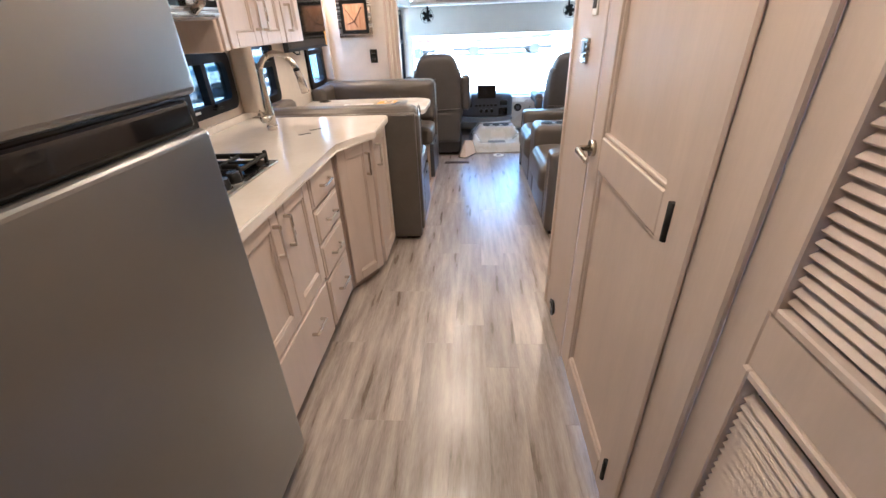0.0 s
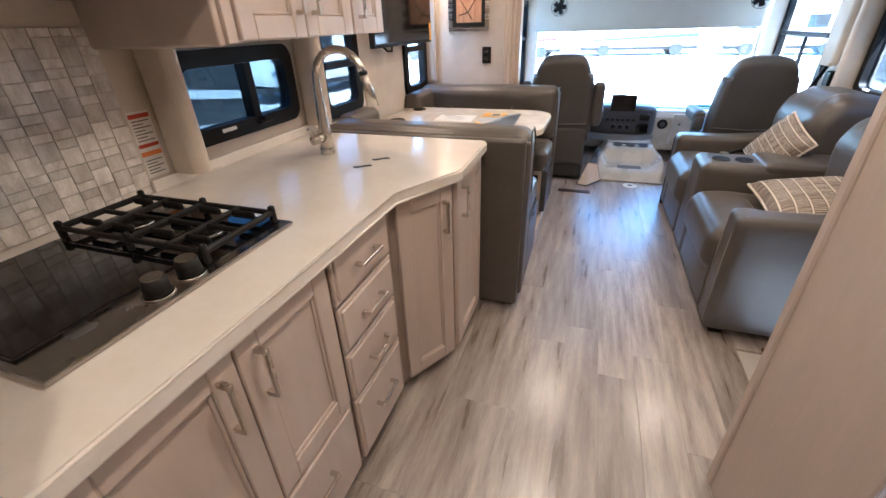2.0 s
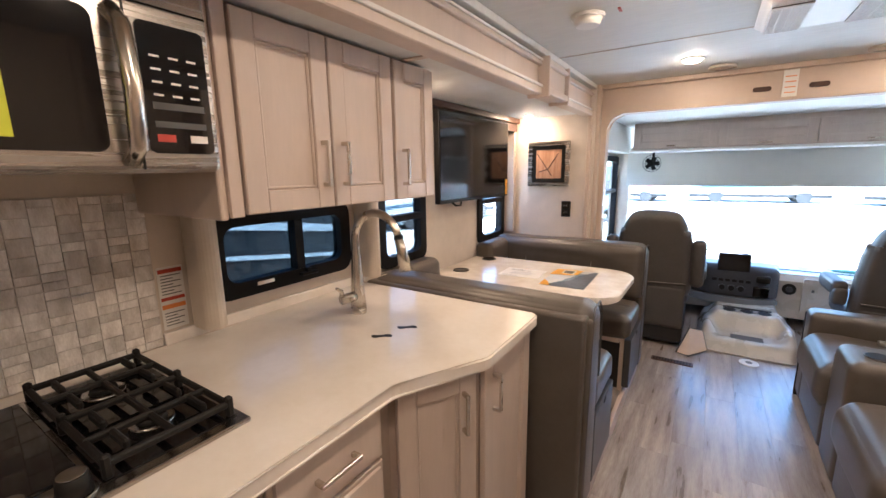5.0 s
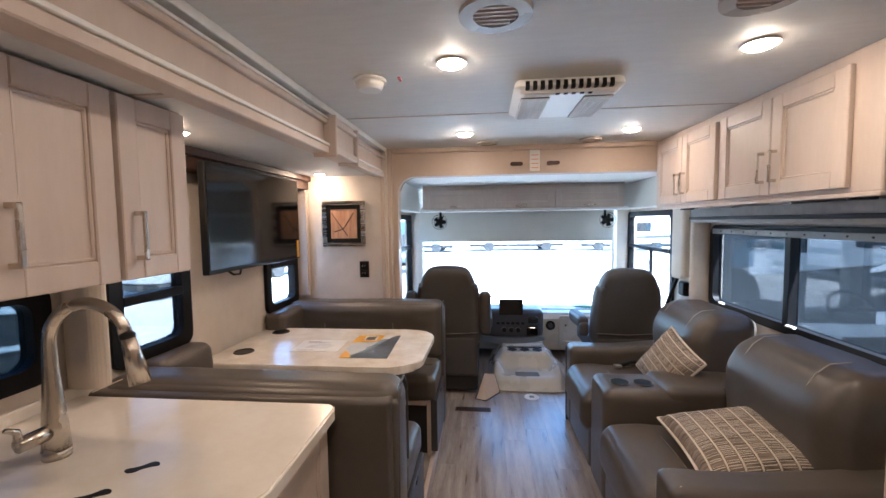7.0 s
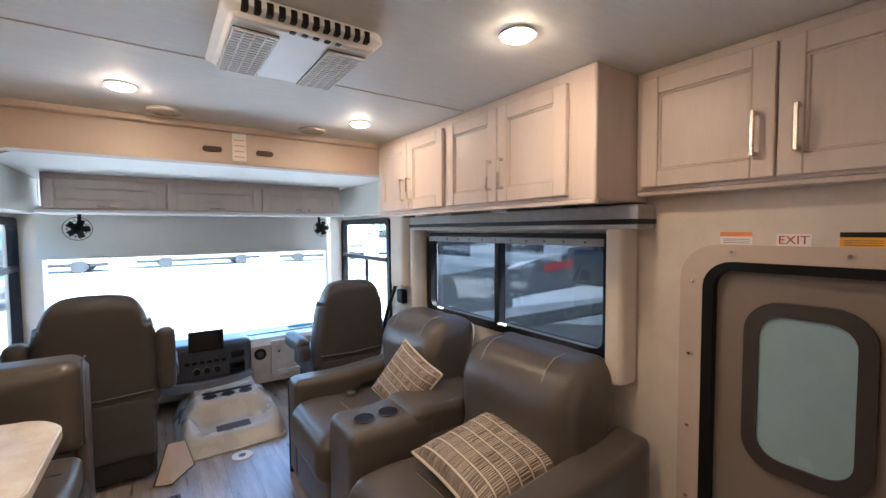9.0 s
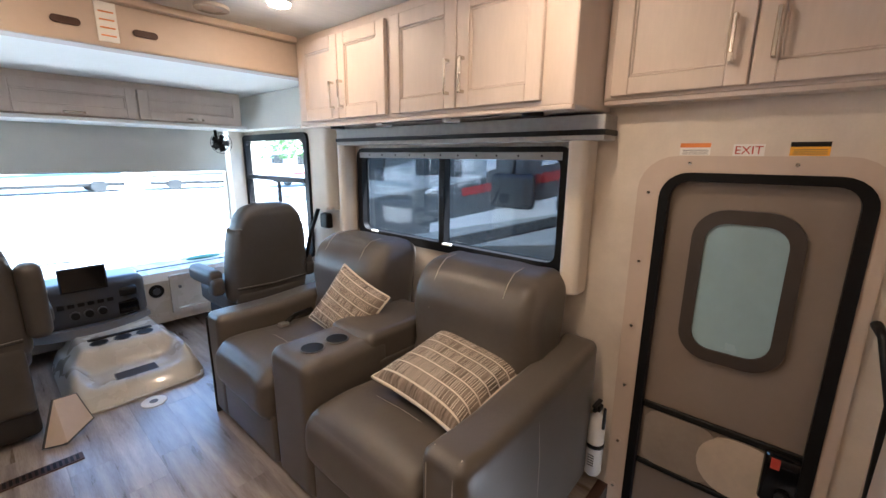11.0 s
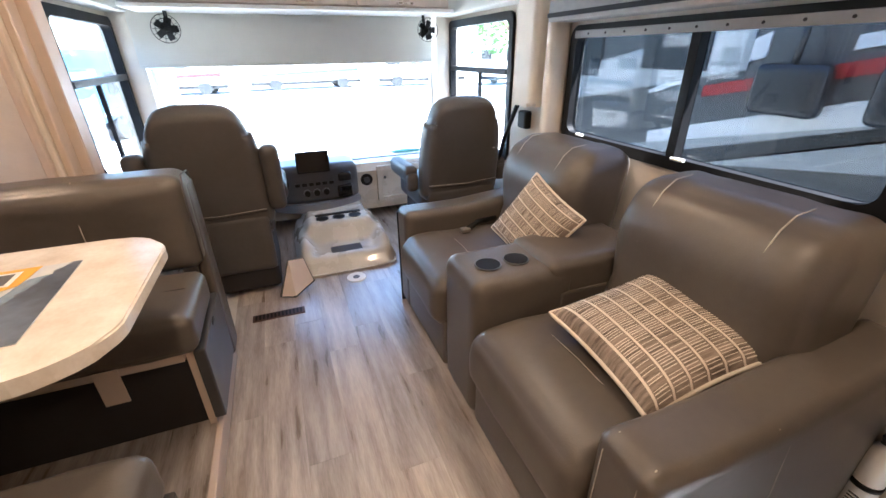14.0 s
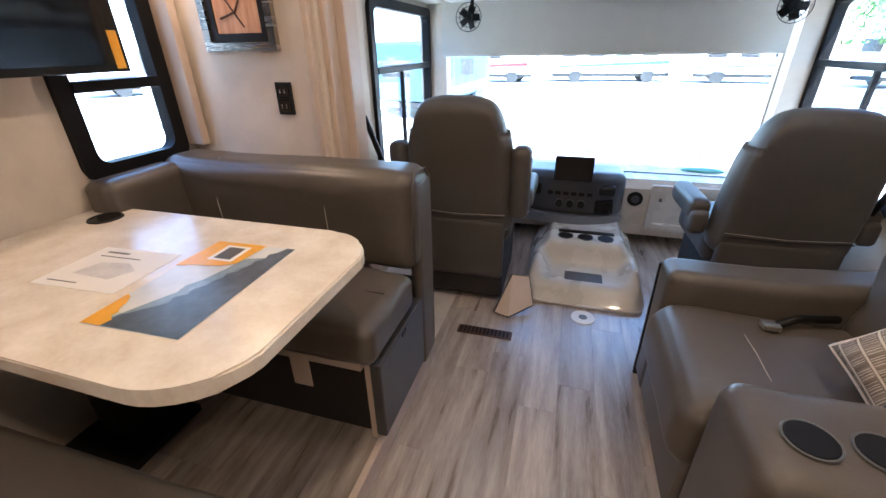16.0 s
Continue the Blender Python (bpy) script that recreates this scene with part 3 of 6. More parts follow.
ac = empty("air_conditioner", (0.34, 3.12, 1.98), "white ceiling air conditioner with slotted grilles", "air conditioner")
bm = bmesh.new(); add_box(bm, (0.125, 2.91, 1.972), (0.535, 3.335, 2.029), 0.025, 3)
for q in bm.verts:
    if q.co.z < 1.99: q.co.x = 0.33 + (q.co.x - 0.33) * 0.93; q.co.y = 3.13 + (q.co.y - 3.13) * 0.93
obj("housing", bm, WHITE, ac)
for xa, xb in ((0.155, 0.265), (0.395, 0.505)):
    box("grille_well", (xa, 2.98, 1.9695), (xb, 3.30, 1.9725), BLACK, 0, ac)
    boxes("grille", [((xa, 2.98 + 0.017 * i, 1.964), (xb, 2.988 + 0.017 * i, 1.970)) for i in range(19)] + [((xa + 0.026 * k, 2.98, 1.965), (xa + 0.026 * k + 0.005, 3.30, 1.9705)) for k in range(5)], WHITE, 0.001, ac)
boxes("rear_slots", [((0.165 + 0.028 * i, 2.908, 1.985), (0.181 + 0.028 * i, 2.93, 2.015)) for i in range(12)], BLACK, 0.002, ac)
boxes("face_slots", [((0.28 + 0.03 * i, 2.93, 1.9685), (0.295 + 0.03 * i, 2.945, 1.9725)) for i in range(5)], BLACK, 0.001, ac)
sm = empty("smoke_alarm", (-0.42, 2.86, ZC), "white round smoke alarm on the ceiling", "smoke alarm")
cyl("base", (-0.42, 2.86, ZC - 0.006), 0.062, 0.012, 2, WHITE, sm); cyl("cap", (-0.42, 2.86, ZC - 0.025), 0.043, 0.028, 2, WHITE, sm, 0.054)
box("tag", (-0.31, 2.84, ZC - 0.004), (-0.30, 2.88, ZC), RED, 0, sm)

def desk_fan(x, y, z):
    g = empty("cab_fan", (x, y, z), "small black wall fan hanging under the cab cabinet", "fan", "cab fans")
    tube("arm", [(x, y + 0.06, 1.60), (x, y + 0.05, z + 0.06), (x, y + 0.03, z)], 0.012, BLACK, g, 8); cyl("motor", (x, y + 0.02, z), 0.03, 0.06, 1, BLACK, g)
    for k in range(5):
        a = 2 * math.pi * k / 5; bm = bmesh.new(); add_box(bm, (0.015, -0.003, -0.022), (0.066, 0.003, 0.022), 0.002, 1)
        bmesh.ops.rotate(bm, verts=bm.verts, matrix=Matrix.Rotation(0.5, 3, 'X')); bmesh.ops.rotate(bm, verts=bm.verts, matrix=Matrix.Rotation(a, 3, 'Y'))
        bmesh.ops.translate(bm, verts=bm.verts, vec=(x, y - 0.02, z)); obj("blade", bm, BLACK, g)
    for rr in (0.08, 0.055, 0.03): tube("guard", [(x + rr * math.cos(2 * math.pi * i / 24), y - 0.045 - (0.08 - rr) * 0.2, z + rr * math.sin(2 * math.pi * i / 24)) for i in range(24)], 0.0022, IRON, g, 5, True)
    for k in range(14):
        a = 2 * math.pi * k / 14; tube("guard_wire", [(x + q * math.cos(a), y - 0.058 + abs(q) * 0.16, z + q * math.sin(a)) for q in (0.015, 0.08)], 0.0015, IRON, g, 4)
desk_fan(-0.47, 5.68, 1.49); desk_fan(1.256, 5.68, 1.49)

# ---- kitchen ----
kb = ((-0.645, 0, 0), (0, 1, 0), (1, 0, 0))
kc = empty("kitchen_cabinet", (-1.0, 1.6, 0), "greige shaker base cabinet with drawers and an angled end", "cabinet")
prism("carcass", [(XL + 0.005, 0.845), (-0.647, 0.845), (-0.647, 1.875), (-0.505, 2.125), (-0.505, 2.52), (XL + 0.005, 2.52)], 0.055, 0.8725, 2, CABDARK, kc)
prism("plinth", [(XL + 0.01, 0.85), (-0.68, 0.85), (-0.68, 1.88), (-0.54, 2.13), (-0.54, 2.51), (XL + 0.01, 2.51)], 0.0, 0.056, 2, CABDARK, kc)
front(kb, 0.855, 1.165, 0.385, 0.868, kc, True, ("v", 1.12, 0.76, 0.13)); front(kb, 1.17, 1.475, 0.385, 0.868, kc, True, ("v", 1.215, 0.76, 0.13))
front(kb, 0.855, 1.475, 0.07, 0.375, kc, False, ("h", 1.27, 0.255, 0.12), "drawer")
for a, b in ((0.71, 0.868), (0.54, 0.70), (0.35, 0.53), (0.07, 0.34)): front(kb, 1.50, 1.83, a, b, kc, False, ("h", 1.665, (a + b) / 2 + 0.02 * (b - a > 0.2), 0.12), "drawer")
aa = Vector((0.142, 0.25, 0)).normalized(); ao = Vector((aa.y, -aa.x, 0)); L = 0.287
front(((-0.647, 1.875, 0), tuple(aa), tuple(ao)), 0.02, L - 0.015, 0.07, 0.868, kc, True, ("v", L - 0.06, 0.75, 0.13))
front(((-0.505, 0, 0), (0, 1, 0), (1, 0, 0)), 2.14, 2.505, 0.07, 0.868, kc, True, ("v", 2.195, 0.76, 0.13))
top = [(XL + 0.003, 0.843), (-0.605, 0.843), (-0.605, 1.845), (-0.597, 1.868), (-0.466, 2.10), (-0.459, 2.125), (-0.462, 2.51), (-0.47, 2.532), (-0.49, 2.545), (XL + 0.003, 2.545)]
ct = empty("countertop", (-1.0, 1.6, 0.88), "glossy cream solid-surface countertop with covered sink", "countertop")
prism("slab", top, 0.873, 0.915, 2, STONE, ct, 0.006, 3)
box("upstand", (XL + 0.002, 1.652, 0.914), (XL + 0.02, 2.56, 0.955), STONE, 0.004, ct)
def slot(cx, cy, ang):
    pts = []
    for t in range(24):
        a = 2 * math.pi * t / 24; u, w = 0.036 * math.cos(a), 0.017 * math.sin(a) * (0.55 + 0.45 * abs(math.cos(a))) + 0.007 * math.sin(math.cos(a) * 3)
        pts.append((cx + u * math.cos(ang) - w * math.sin(ang), cy + u * math.sin(ang) + w * math.cos(ang)))
    prism("finger_hole", pts, 0.9135, 0.9157, 2, BLACK, ct)
slot(-0.835, 2.07, 0.4); slot(-0.81, 2.175, 0.4)


fa = empty("faucet", (-1.06, 2.18, 0.915), "satin nickel gooseneck pull-down kitchen faucet", "faucet", moved=(-0.008, 0.022, 0))
cyl("base", (-1.06, 2.18, 0.925), 0.03, 0.02, 2, NICKEL, fa)
pts = [(-1.06, 2.18, 0.93), (-1.06, 2.18, 1.0), (-1.06, 2.18, 1.08), (-1.06, 2.18, 1.2)] ; rad = [0.030, 0.026, 0.02, 0.0145]
for i in range(1, 13):
    a = math.pi * i / 12 * 0.93; q = 0.10 - 0.10 * math.cos(a); pts.append((-1.06 + q * 0.98, 2.18 + q * 0.1, 1.2 + 0.105 * math.sin(a))); rad.append(0.0145)
tube("neck", pts, rad, NICKEL, fa, 16)
e = Vector(pts[-1]); tube("spray_head", [e, e + Vector((0.012, 0, -0.04)), e + Vector((0.03, 0, -0.12))], [0.016, 0.018, 0.024], NICKEL, fa, 16); tube("joint", [e + Vector((0, 0, 0.004)), e + Vector((0.003, 0, -0.006))], 0.0175, BLACK, fa, 16)
tube("lever_stem", [(-1.06, 2.17, 0.985), (-1.065, 2.10, 0.985)], [0.02, 0.018], NICKEL, fa, 12); tube("lever", [(-1.065, 2.105, 0.985), (-1.065, 2.10, 1.02), (-1.06, 2.075, 1.035)], [0.01, 0.008, 0.006], NICKEL, fa, 8)

ck = empty("cooktop", (-1.0, 1.25, 0.915), "stainless two-burner gas cooktop with a black glass cover", "cooktop", moved=(-0.02, 0.022, 0))
box("tray", (-1.27, 0.95, 0.9155), (-0.745, 1.54, 0.927), STEEL, 0.004, ck); box("well", (-1.255, 1.285, 0.9265), (-0.775, 1.525, 0.929), GLOSS, 0.001, ck)
box("glass_cover", (-1.25, 0.965, 0.9265), (-0.84, 1.275, 0.934), GLOSS, 0.003, ck)
for x, y in ((-1.13, 1.40), (-0.90, 1.41)):
    cyl("burner", (x, y, 0.935), 0.042, 0.012, 2, STEEL, ck); cyl("burner_cap", (x, y, 0.945), 0.03, 0.012, 2, IRON, ck, 0.026)
gr = []
for x in (-1.25, -1.14, -1.015, -0.89, -0.785): gr.append(((x - 0.007, 1.29, 0.95), (x + 0.007, 1.52, 0.965)))
for y in (1.295, 1.405, 1.515): gr.append(((-1.255, y - 0.007, 0.95), (-0.78, y + 0.007, 0.963)))
for x in (-1.25, -1.015, -0.785):
    for y in (1.295, 1.515): gr.append(((x - 0.008, y - 0.008, 0.928), (x + 0.008, y + 0.008, 0.975)))
for x in (-1.19, -1.08, -0.95, -0.84):
    for y in (1.335, 1.475): gr.append(((x - 0.035, y - 0.006, 0.952), (x + 0.035, y + 0.006, 0.972)))
boxes("grate", gr, IRON, 0.004, ck)
for y in (1.175, 1.25): cyl("knob", (-0.785, y, 0.949), 0.026, 0.038, 2, BLACK, ck, 0.022); cyl("knob_ring", (-0.785, y, 0.93), 0.03, 0.006, 2, STEEL, ck); cyl("knob_cap", (-0.785, y, 0.9685), 0.02, 0.002, 2, STEEL, ck)

uc = empty("wall_cabinet", (-1.2, 2.05, 1.35), "greige shaker wall cabinet with three doors", "cabinet", moved=(0.018, 0.03, 0.006))
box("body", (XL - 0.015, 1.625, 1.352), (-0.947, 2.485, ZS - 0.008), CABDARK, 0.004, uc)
box("side_panel", (XL - 0.015, 1.605, 1.335), (-0.945, 1.626, ZS - 0.008), CAB, 0.006, uc)
ub = ((-0.947, 0, 0), (0, 1, 0), (1, 0, 0))
front(ub, 1.665, 1.943, 1.345, 1.822, uc, True, ("v", 1.908, 1.47, 0.13)); front(ub, 1.95, 2.225, 1.345, 1.822, uc, True, ("v", 1.985, 1.47, 0.13)); front(ub, 2.24, 2.475, 1.345, 1.822, uc, True, ("v", 2.278, 1.46, 0.13))
box("filler", (-0.95, 1.626, 1.34), (-0.935, 1.66, ZS - 0.008), CAB, 0.003, uc); box("under_light_rail", (XL + 0.01, 1.7, 1.335), (-1.2, 2.4, 1.352), CAB, 0.003, uc)

mw = empty("microwave", (-1.1, 1.25, 1.45), "stainless over-range microwave with black glass door", "microwave", moved=(0.015, 0.028, 0.004))
box("body", (XL - 0.012, 0.85, 1.452), (-0.93, 1.602, 1.832), STEEL, 0.004, mw); box("face", (-0.93, 0.85, 1.455), (-0.905, 1.602, 1.833), STEEL, 0.01, mw)
boxes("vent_gap", [((-0.906, 0.855, 1.762), (-0.9035, 1.598, 1.766)), ((-0.906, 1.448, 1.458), (-0.9035, 1.452, 1.762))], BLACK, 0, mw)
prism("window", rounded(0.88, 1.49, 1.40, 1.735, 0.02), -0.9055, -0.9025, 0, GLOSS, mw); prism("control_panel", rounded(1.465, 1.49, 1.588, 1.735, 0.012), -0.9055, -0.902, 0, GLOSS, mw)
for r in range(4):
    for c in range(3): box("button", (-0.902, 1.482 + 0.034 * c, 1.60 + 0.024 * r), (-0.9012, 1.500 + 0.034 * c, 1.604 + 0.024 * r), PAPER, 0, mw)
boxes("button_bar", [((-0.902, 1.478, 1.575), (-0.9008, 1.575, 1.588)), ((-0.902, 1.478, 1.54), (-0.9008, 1.575, 1.552))], RVGREY, 0, mw)
box("button_stop", (-0.902, 1.478, 1.512), (-0.9006, 1.512, 1.527), RED, 0.001, mw); box("button_start", (-0.902, 1.54, 1.512), (-0.9006, 1.575, 1.527), PAPER, 0.001, mw)
box("energy_label", (-0.9025, 1.14, 1.51), (-0.9005, 1.275, 1.72), material("lime_print", (0.62, 0.66, 0.02), 0.5), 0, mw)
tube("handle", [(-0.905, 1.43, 1.475), (-0.872, 1.432, 1.50), (-0.862, 1.433, 1.60), (-0.872, 1.432, 1.71), (-0.905, 1.43, 1.74)], 0.016, NICKEL, mw, 12)

st = empty("warning_label", (XL, 1.69, 0.95), "white warning sticker with red and orange bars", "sticker")
box("sheet", (XL, 1.66, 0.96), (XL + 0.0015, 1.735, 1.165), PAPER, 0, st)
boxes("red_bar", [((XL + 0.0012, 1.663, 1.145), (XL + 0.0025, 1.732, 1.158)), ((XL + 0.0012, 1.663, 1.055), (XL + 0.0025, 1.732, 1.066))], RED, 0, st); box("orange_bar", (XL + 0.0012, 1.663, 1.028), (XL + 0.0025, 1.732, 1.042), ORANGE, 0, st)
boxes("print_lines", [((XL + 0.0012, 1.668, z), (XL + 0.0022, 1.715 + 0.012 * math.sin(z * 300), z + 0.003)) for z in (0.972, 0.982, 0.992, 1.002, 1.012, 1.075, 1.085, 1.095, 1.105, 1.115, 1.125, 1.135)], RVGREY, 0, st)

fr = empty("refrigerator", (-1.0, 0.45, 0), "stainless two-door refrigerator with a black handle band", "refrigerator")
box("body", (XL + 0.02, 0.10, 0.02), (-0.62, 0.83, 1.78), BLACK, 0.004, fr); box("kick", (-0.66, 0.12, 0.0), (-0.63, 0.79, 0.06), STEEL, 0.003, fr)
box("lower_door", (-0.618, 0.09, 0.07), (-0.555, 0.836, 1.222), FRIDGE, 0.016, fr, 4); box("upper_door", (-0.618, 0.09, 1.296), (-0.555, 0.836, 1.785), FRIDGE, 0.016, fr, 4)
box("handle_recess", (-0.616, 0.095, 1.22), (-0.575, 0.83, 1.298), BLACK, 0.002, fr); box("handle", (-0.60, 0.10, 1.228), (-0.560, 0.80, 1.290), GLOSS, 0.012, fr, 3)
structure(boxes("fridge_surround", [((XL + 0.002, 0.8385, 0.0), (-0.60, 0.8425, ZS - 0.001)), ((XL + 0.002, 0.055, 0.0), (-0.60, 0.085, ZS - 0.001)), ((XL + 0.002, 0.086, 1.795), (-0.62, 0.838, ZS - 0.002))], CAB, 0.004), "greige panels framing the refrigerator", "trim")

# ---- partition with door and louvred closet ----
PX = 0.488
structure(boxes("partition", [((PX, 1.37, 0), (PX + 0.05, 1.828, ZC)), ((PX, 0.665, ZC - 0.08), (PX + 0.05, 1.37, ZC)), ((PX, 0.47, 0), (PX + 0.05, 0.665, ZC)), ((PX + 0.05, 1.778, 0), (XR, 1.828, ZC)), ((PX, YB, 0), (PX + 0.05, -0.45, ZC)), ((PX, -0.45, ZC - 0.08), (PX + 0.05, 0.47, ZC))], CAB, 0.004), "greige laminate partition along the aisle", "partition")
structure(boxes("partition_trim", [((PX - 0.012, 0.60, 0), (PX, 0.694, ZC)), ((PX - 0.008, 1.365, 0), (PX, 1.40, ZC)), ((PX - 0.016, 0.455, 0), (PX, 0.50, ZC)), ((PX - 0.008, 1.80, 0), (PX + 0.03, 1.836, ZC))], CAB, 0.005), "greige edge mouldings on the partition", "trim")
dr = empty("bath_door", (PX, 1.02, 0), "closed greige two-panel door with nickel lever", "door"); tagged(dr, kind="structure")
db = ((PX + 0.03, 0, 0), (0, 1, 0), (-1, 0, 0))
bm = bmesh.new()
for lo, hi in (((0.675, 0.02, 0), (0.765, 1.94, 0.034)), ((1.245, 0.02, 0), (1.36, 1.94, 0.034)), ((0.765, 0.02, 0), (1.245, 0.115, 0.034)), ((0.765, 0.965, 0), (1.245, 1.075, 0.034)), ((0.765, 1.83, 0), (1.245, 1.94, 0.034)), ((0.765, 0.115, 0), (1.245, 0.965, 0.018)), ((0.765, 1.075, 0), (1.245, 1.83, 0.018)),
               ((0.765, 0.115, 0), (1.245, 0.13, 0.028)), ((0.765, 0.95, 0), (1.245, 0.965, 0.028)), ((0.765, 1.075, 0), (1.245, 1.09, 0.028)), ((0.765, 0.13, 0), (0.78, 0.95, 0.028)), ((1.23, 0.13, 0), (1.245, 0.95, 0.028)), ((0.765, 1.09, 0), (0.78, 1.82, 0.028)), ((1.23, 1.09, 0), (1.245, 1.82, 0.028))): local_box(bm, db, lo, hi, 0.004)
leaf = obj("leaf", bm, CAB, dr)
for z in (0.17, 1.03, 1.75): cyl("hinge", (PX - 0.012, 0.70, z), 0.008, 0.09, 2, IRON, dr)
lv = cyl("rosette", (PX - 0.012, 1.315, 1.02), 0.028, 0.016, 0, NICKEL, dr); tube("lever", [(PX - 0.015, 1.315, 1.02), (PX - 0.055, 1.315, 1.02), (PX - 0.062, 1.30, 1.018), (PX - 0.058, 1.20, 1.01)], [0.011, 0.011, 0.011, 0.009], NICKEL, dr, 10)
cd = empty("louvred_door", (PX, 0.0, 0), "greige closet door with louvred panels", "door"); tagged(cd, kind="structure")
bm = bmesh.new()
for lo, hi in (((-0.44, 0.02, 0), (-0.36, 1.94, 0.03)), ((0.385, 0.02, 0), (0.462, 1.94, 0.03)), ((-0.36, 0.02, 0), (0.385, 0.14, 0.03)), ((-0.36, 0.935, 0), (0.385, 1.04, 0.03)), ((-0.36, 1.84, 0), (0.385, 1.94, 0.03)),
               ((0.37, 0.14, 0.0), (0.386, 0.935, 0.036)), ((0.37, 1.04, 0), (0.386, 1.84, 0.036)), ((-0.36, 0.92, 0), (0.37, 0.936, 0.036)), ((-0.36, 1.039, 0), (0.37, 1.055, 0.036))): local_box(bm, db, lo, hi, 0.003)
obj("leaf", bm, CAB, cd)
# Dark sheet added behind the slats, in place of the closet's unlit inside
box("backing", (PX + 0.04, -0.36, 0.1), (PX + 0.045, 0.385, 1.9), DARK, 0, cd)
sl_me = None
for z0, z1 in ((0.16, 0.915), (1.07, 1.82)):
    n = int((z1 - z0) / 0.0185)
    for i in range(n):
        zc = z0 + 0.0185 * i
        if sl_me is None:
            s0 = prism("slat", [(PX + 0.004, -0.005), (PX + 0.007, -0.008), (PX + 0.022, 0.005), (PX + 0.019, 0.008)], -0.36, 0.37, 1, CAB)
            for vv in s0.data.vertices: vv.co.x -= PX
            sl_me = s0.data; bpy.data.objects.remove(s0)
        s = new("slat", sl_me); s.parent = cd; s.location = (0, 0, zc)
for z, w, h, nm, lb in ((1.31, 0.075, 0.075, "thermostat", "grey wall control panel with small display"),):
    g = empty(nm, (PX, 1.585, z), lb, "control panel"); box("plate", (PX - 0.012, 1.55, z - 0.045), (PX - 0.0005, 1.63, z + 0.04), STEEL, 0.004, g)
    box("display", (PX - 0.014, 1.585, z - 0.01), (PX - 0.011, 1.62, z + 0.028), NAVY, 0.001, g)
    for k in range(3): cyl("button", (PX - 0.014, 1.565, z - 0.02 + 0.02 * k), 0.006, 0.005, 0, BLACK, g, seg=10)
for z in (1.46,):
    g = empty("light_switch", (PX, 1.53, z), "white double wall switch with dark rockers", "switch"); box("plate", (PX - 0.006, 1.50, z - 0.04), (PX - 0.0005, 1.56, z + 0.04), WHITE, 0.003, g); boxes("rocker", [((PX - 0.01, 1.51, z - 0.02), (PX - 0.005, 1.527, z + 0.02)), ((PX - 0.01, 1.533, z - 0.02), (PX - 0.005, 1.55, z + 0.02))], RVGREY, 0.002, g)
ds = empty("vacuum_inlet", (PX, 1.63, 0.1), "black oval floor-level inlet on the partition", "inlet")
cyl("cover", (PX - 0.006, 1.63, 0.10), 0.045, 0.012, 0, BLACK, ds, 0.038); cyl("ring", (PX - 0.013, 1.63, 0.10), 0.024, 0.006, 0, GLOSS, ds)

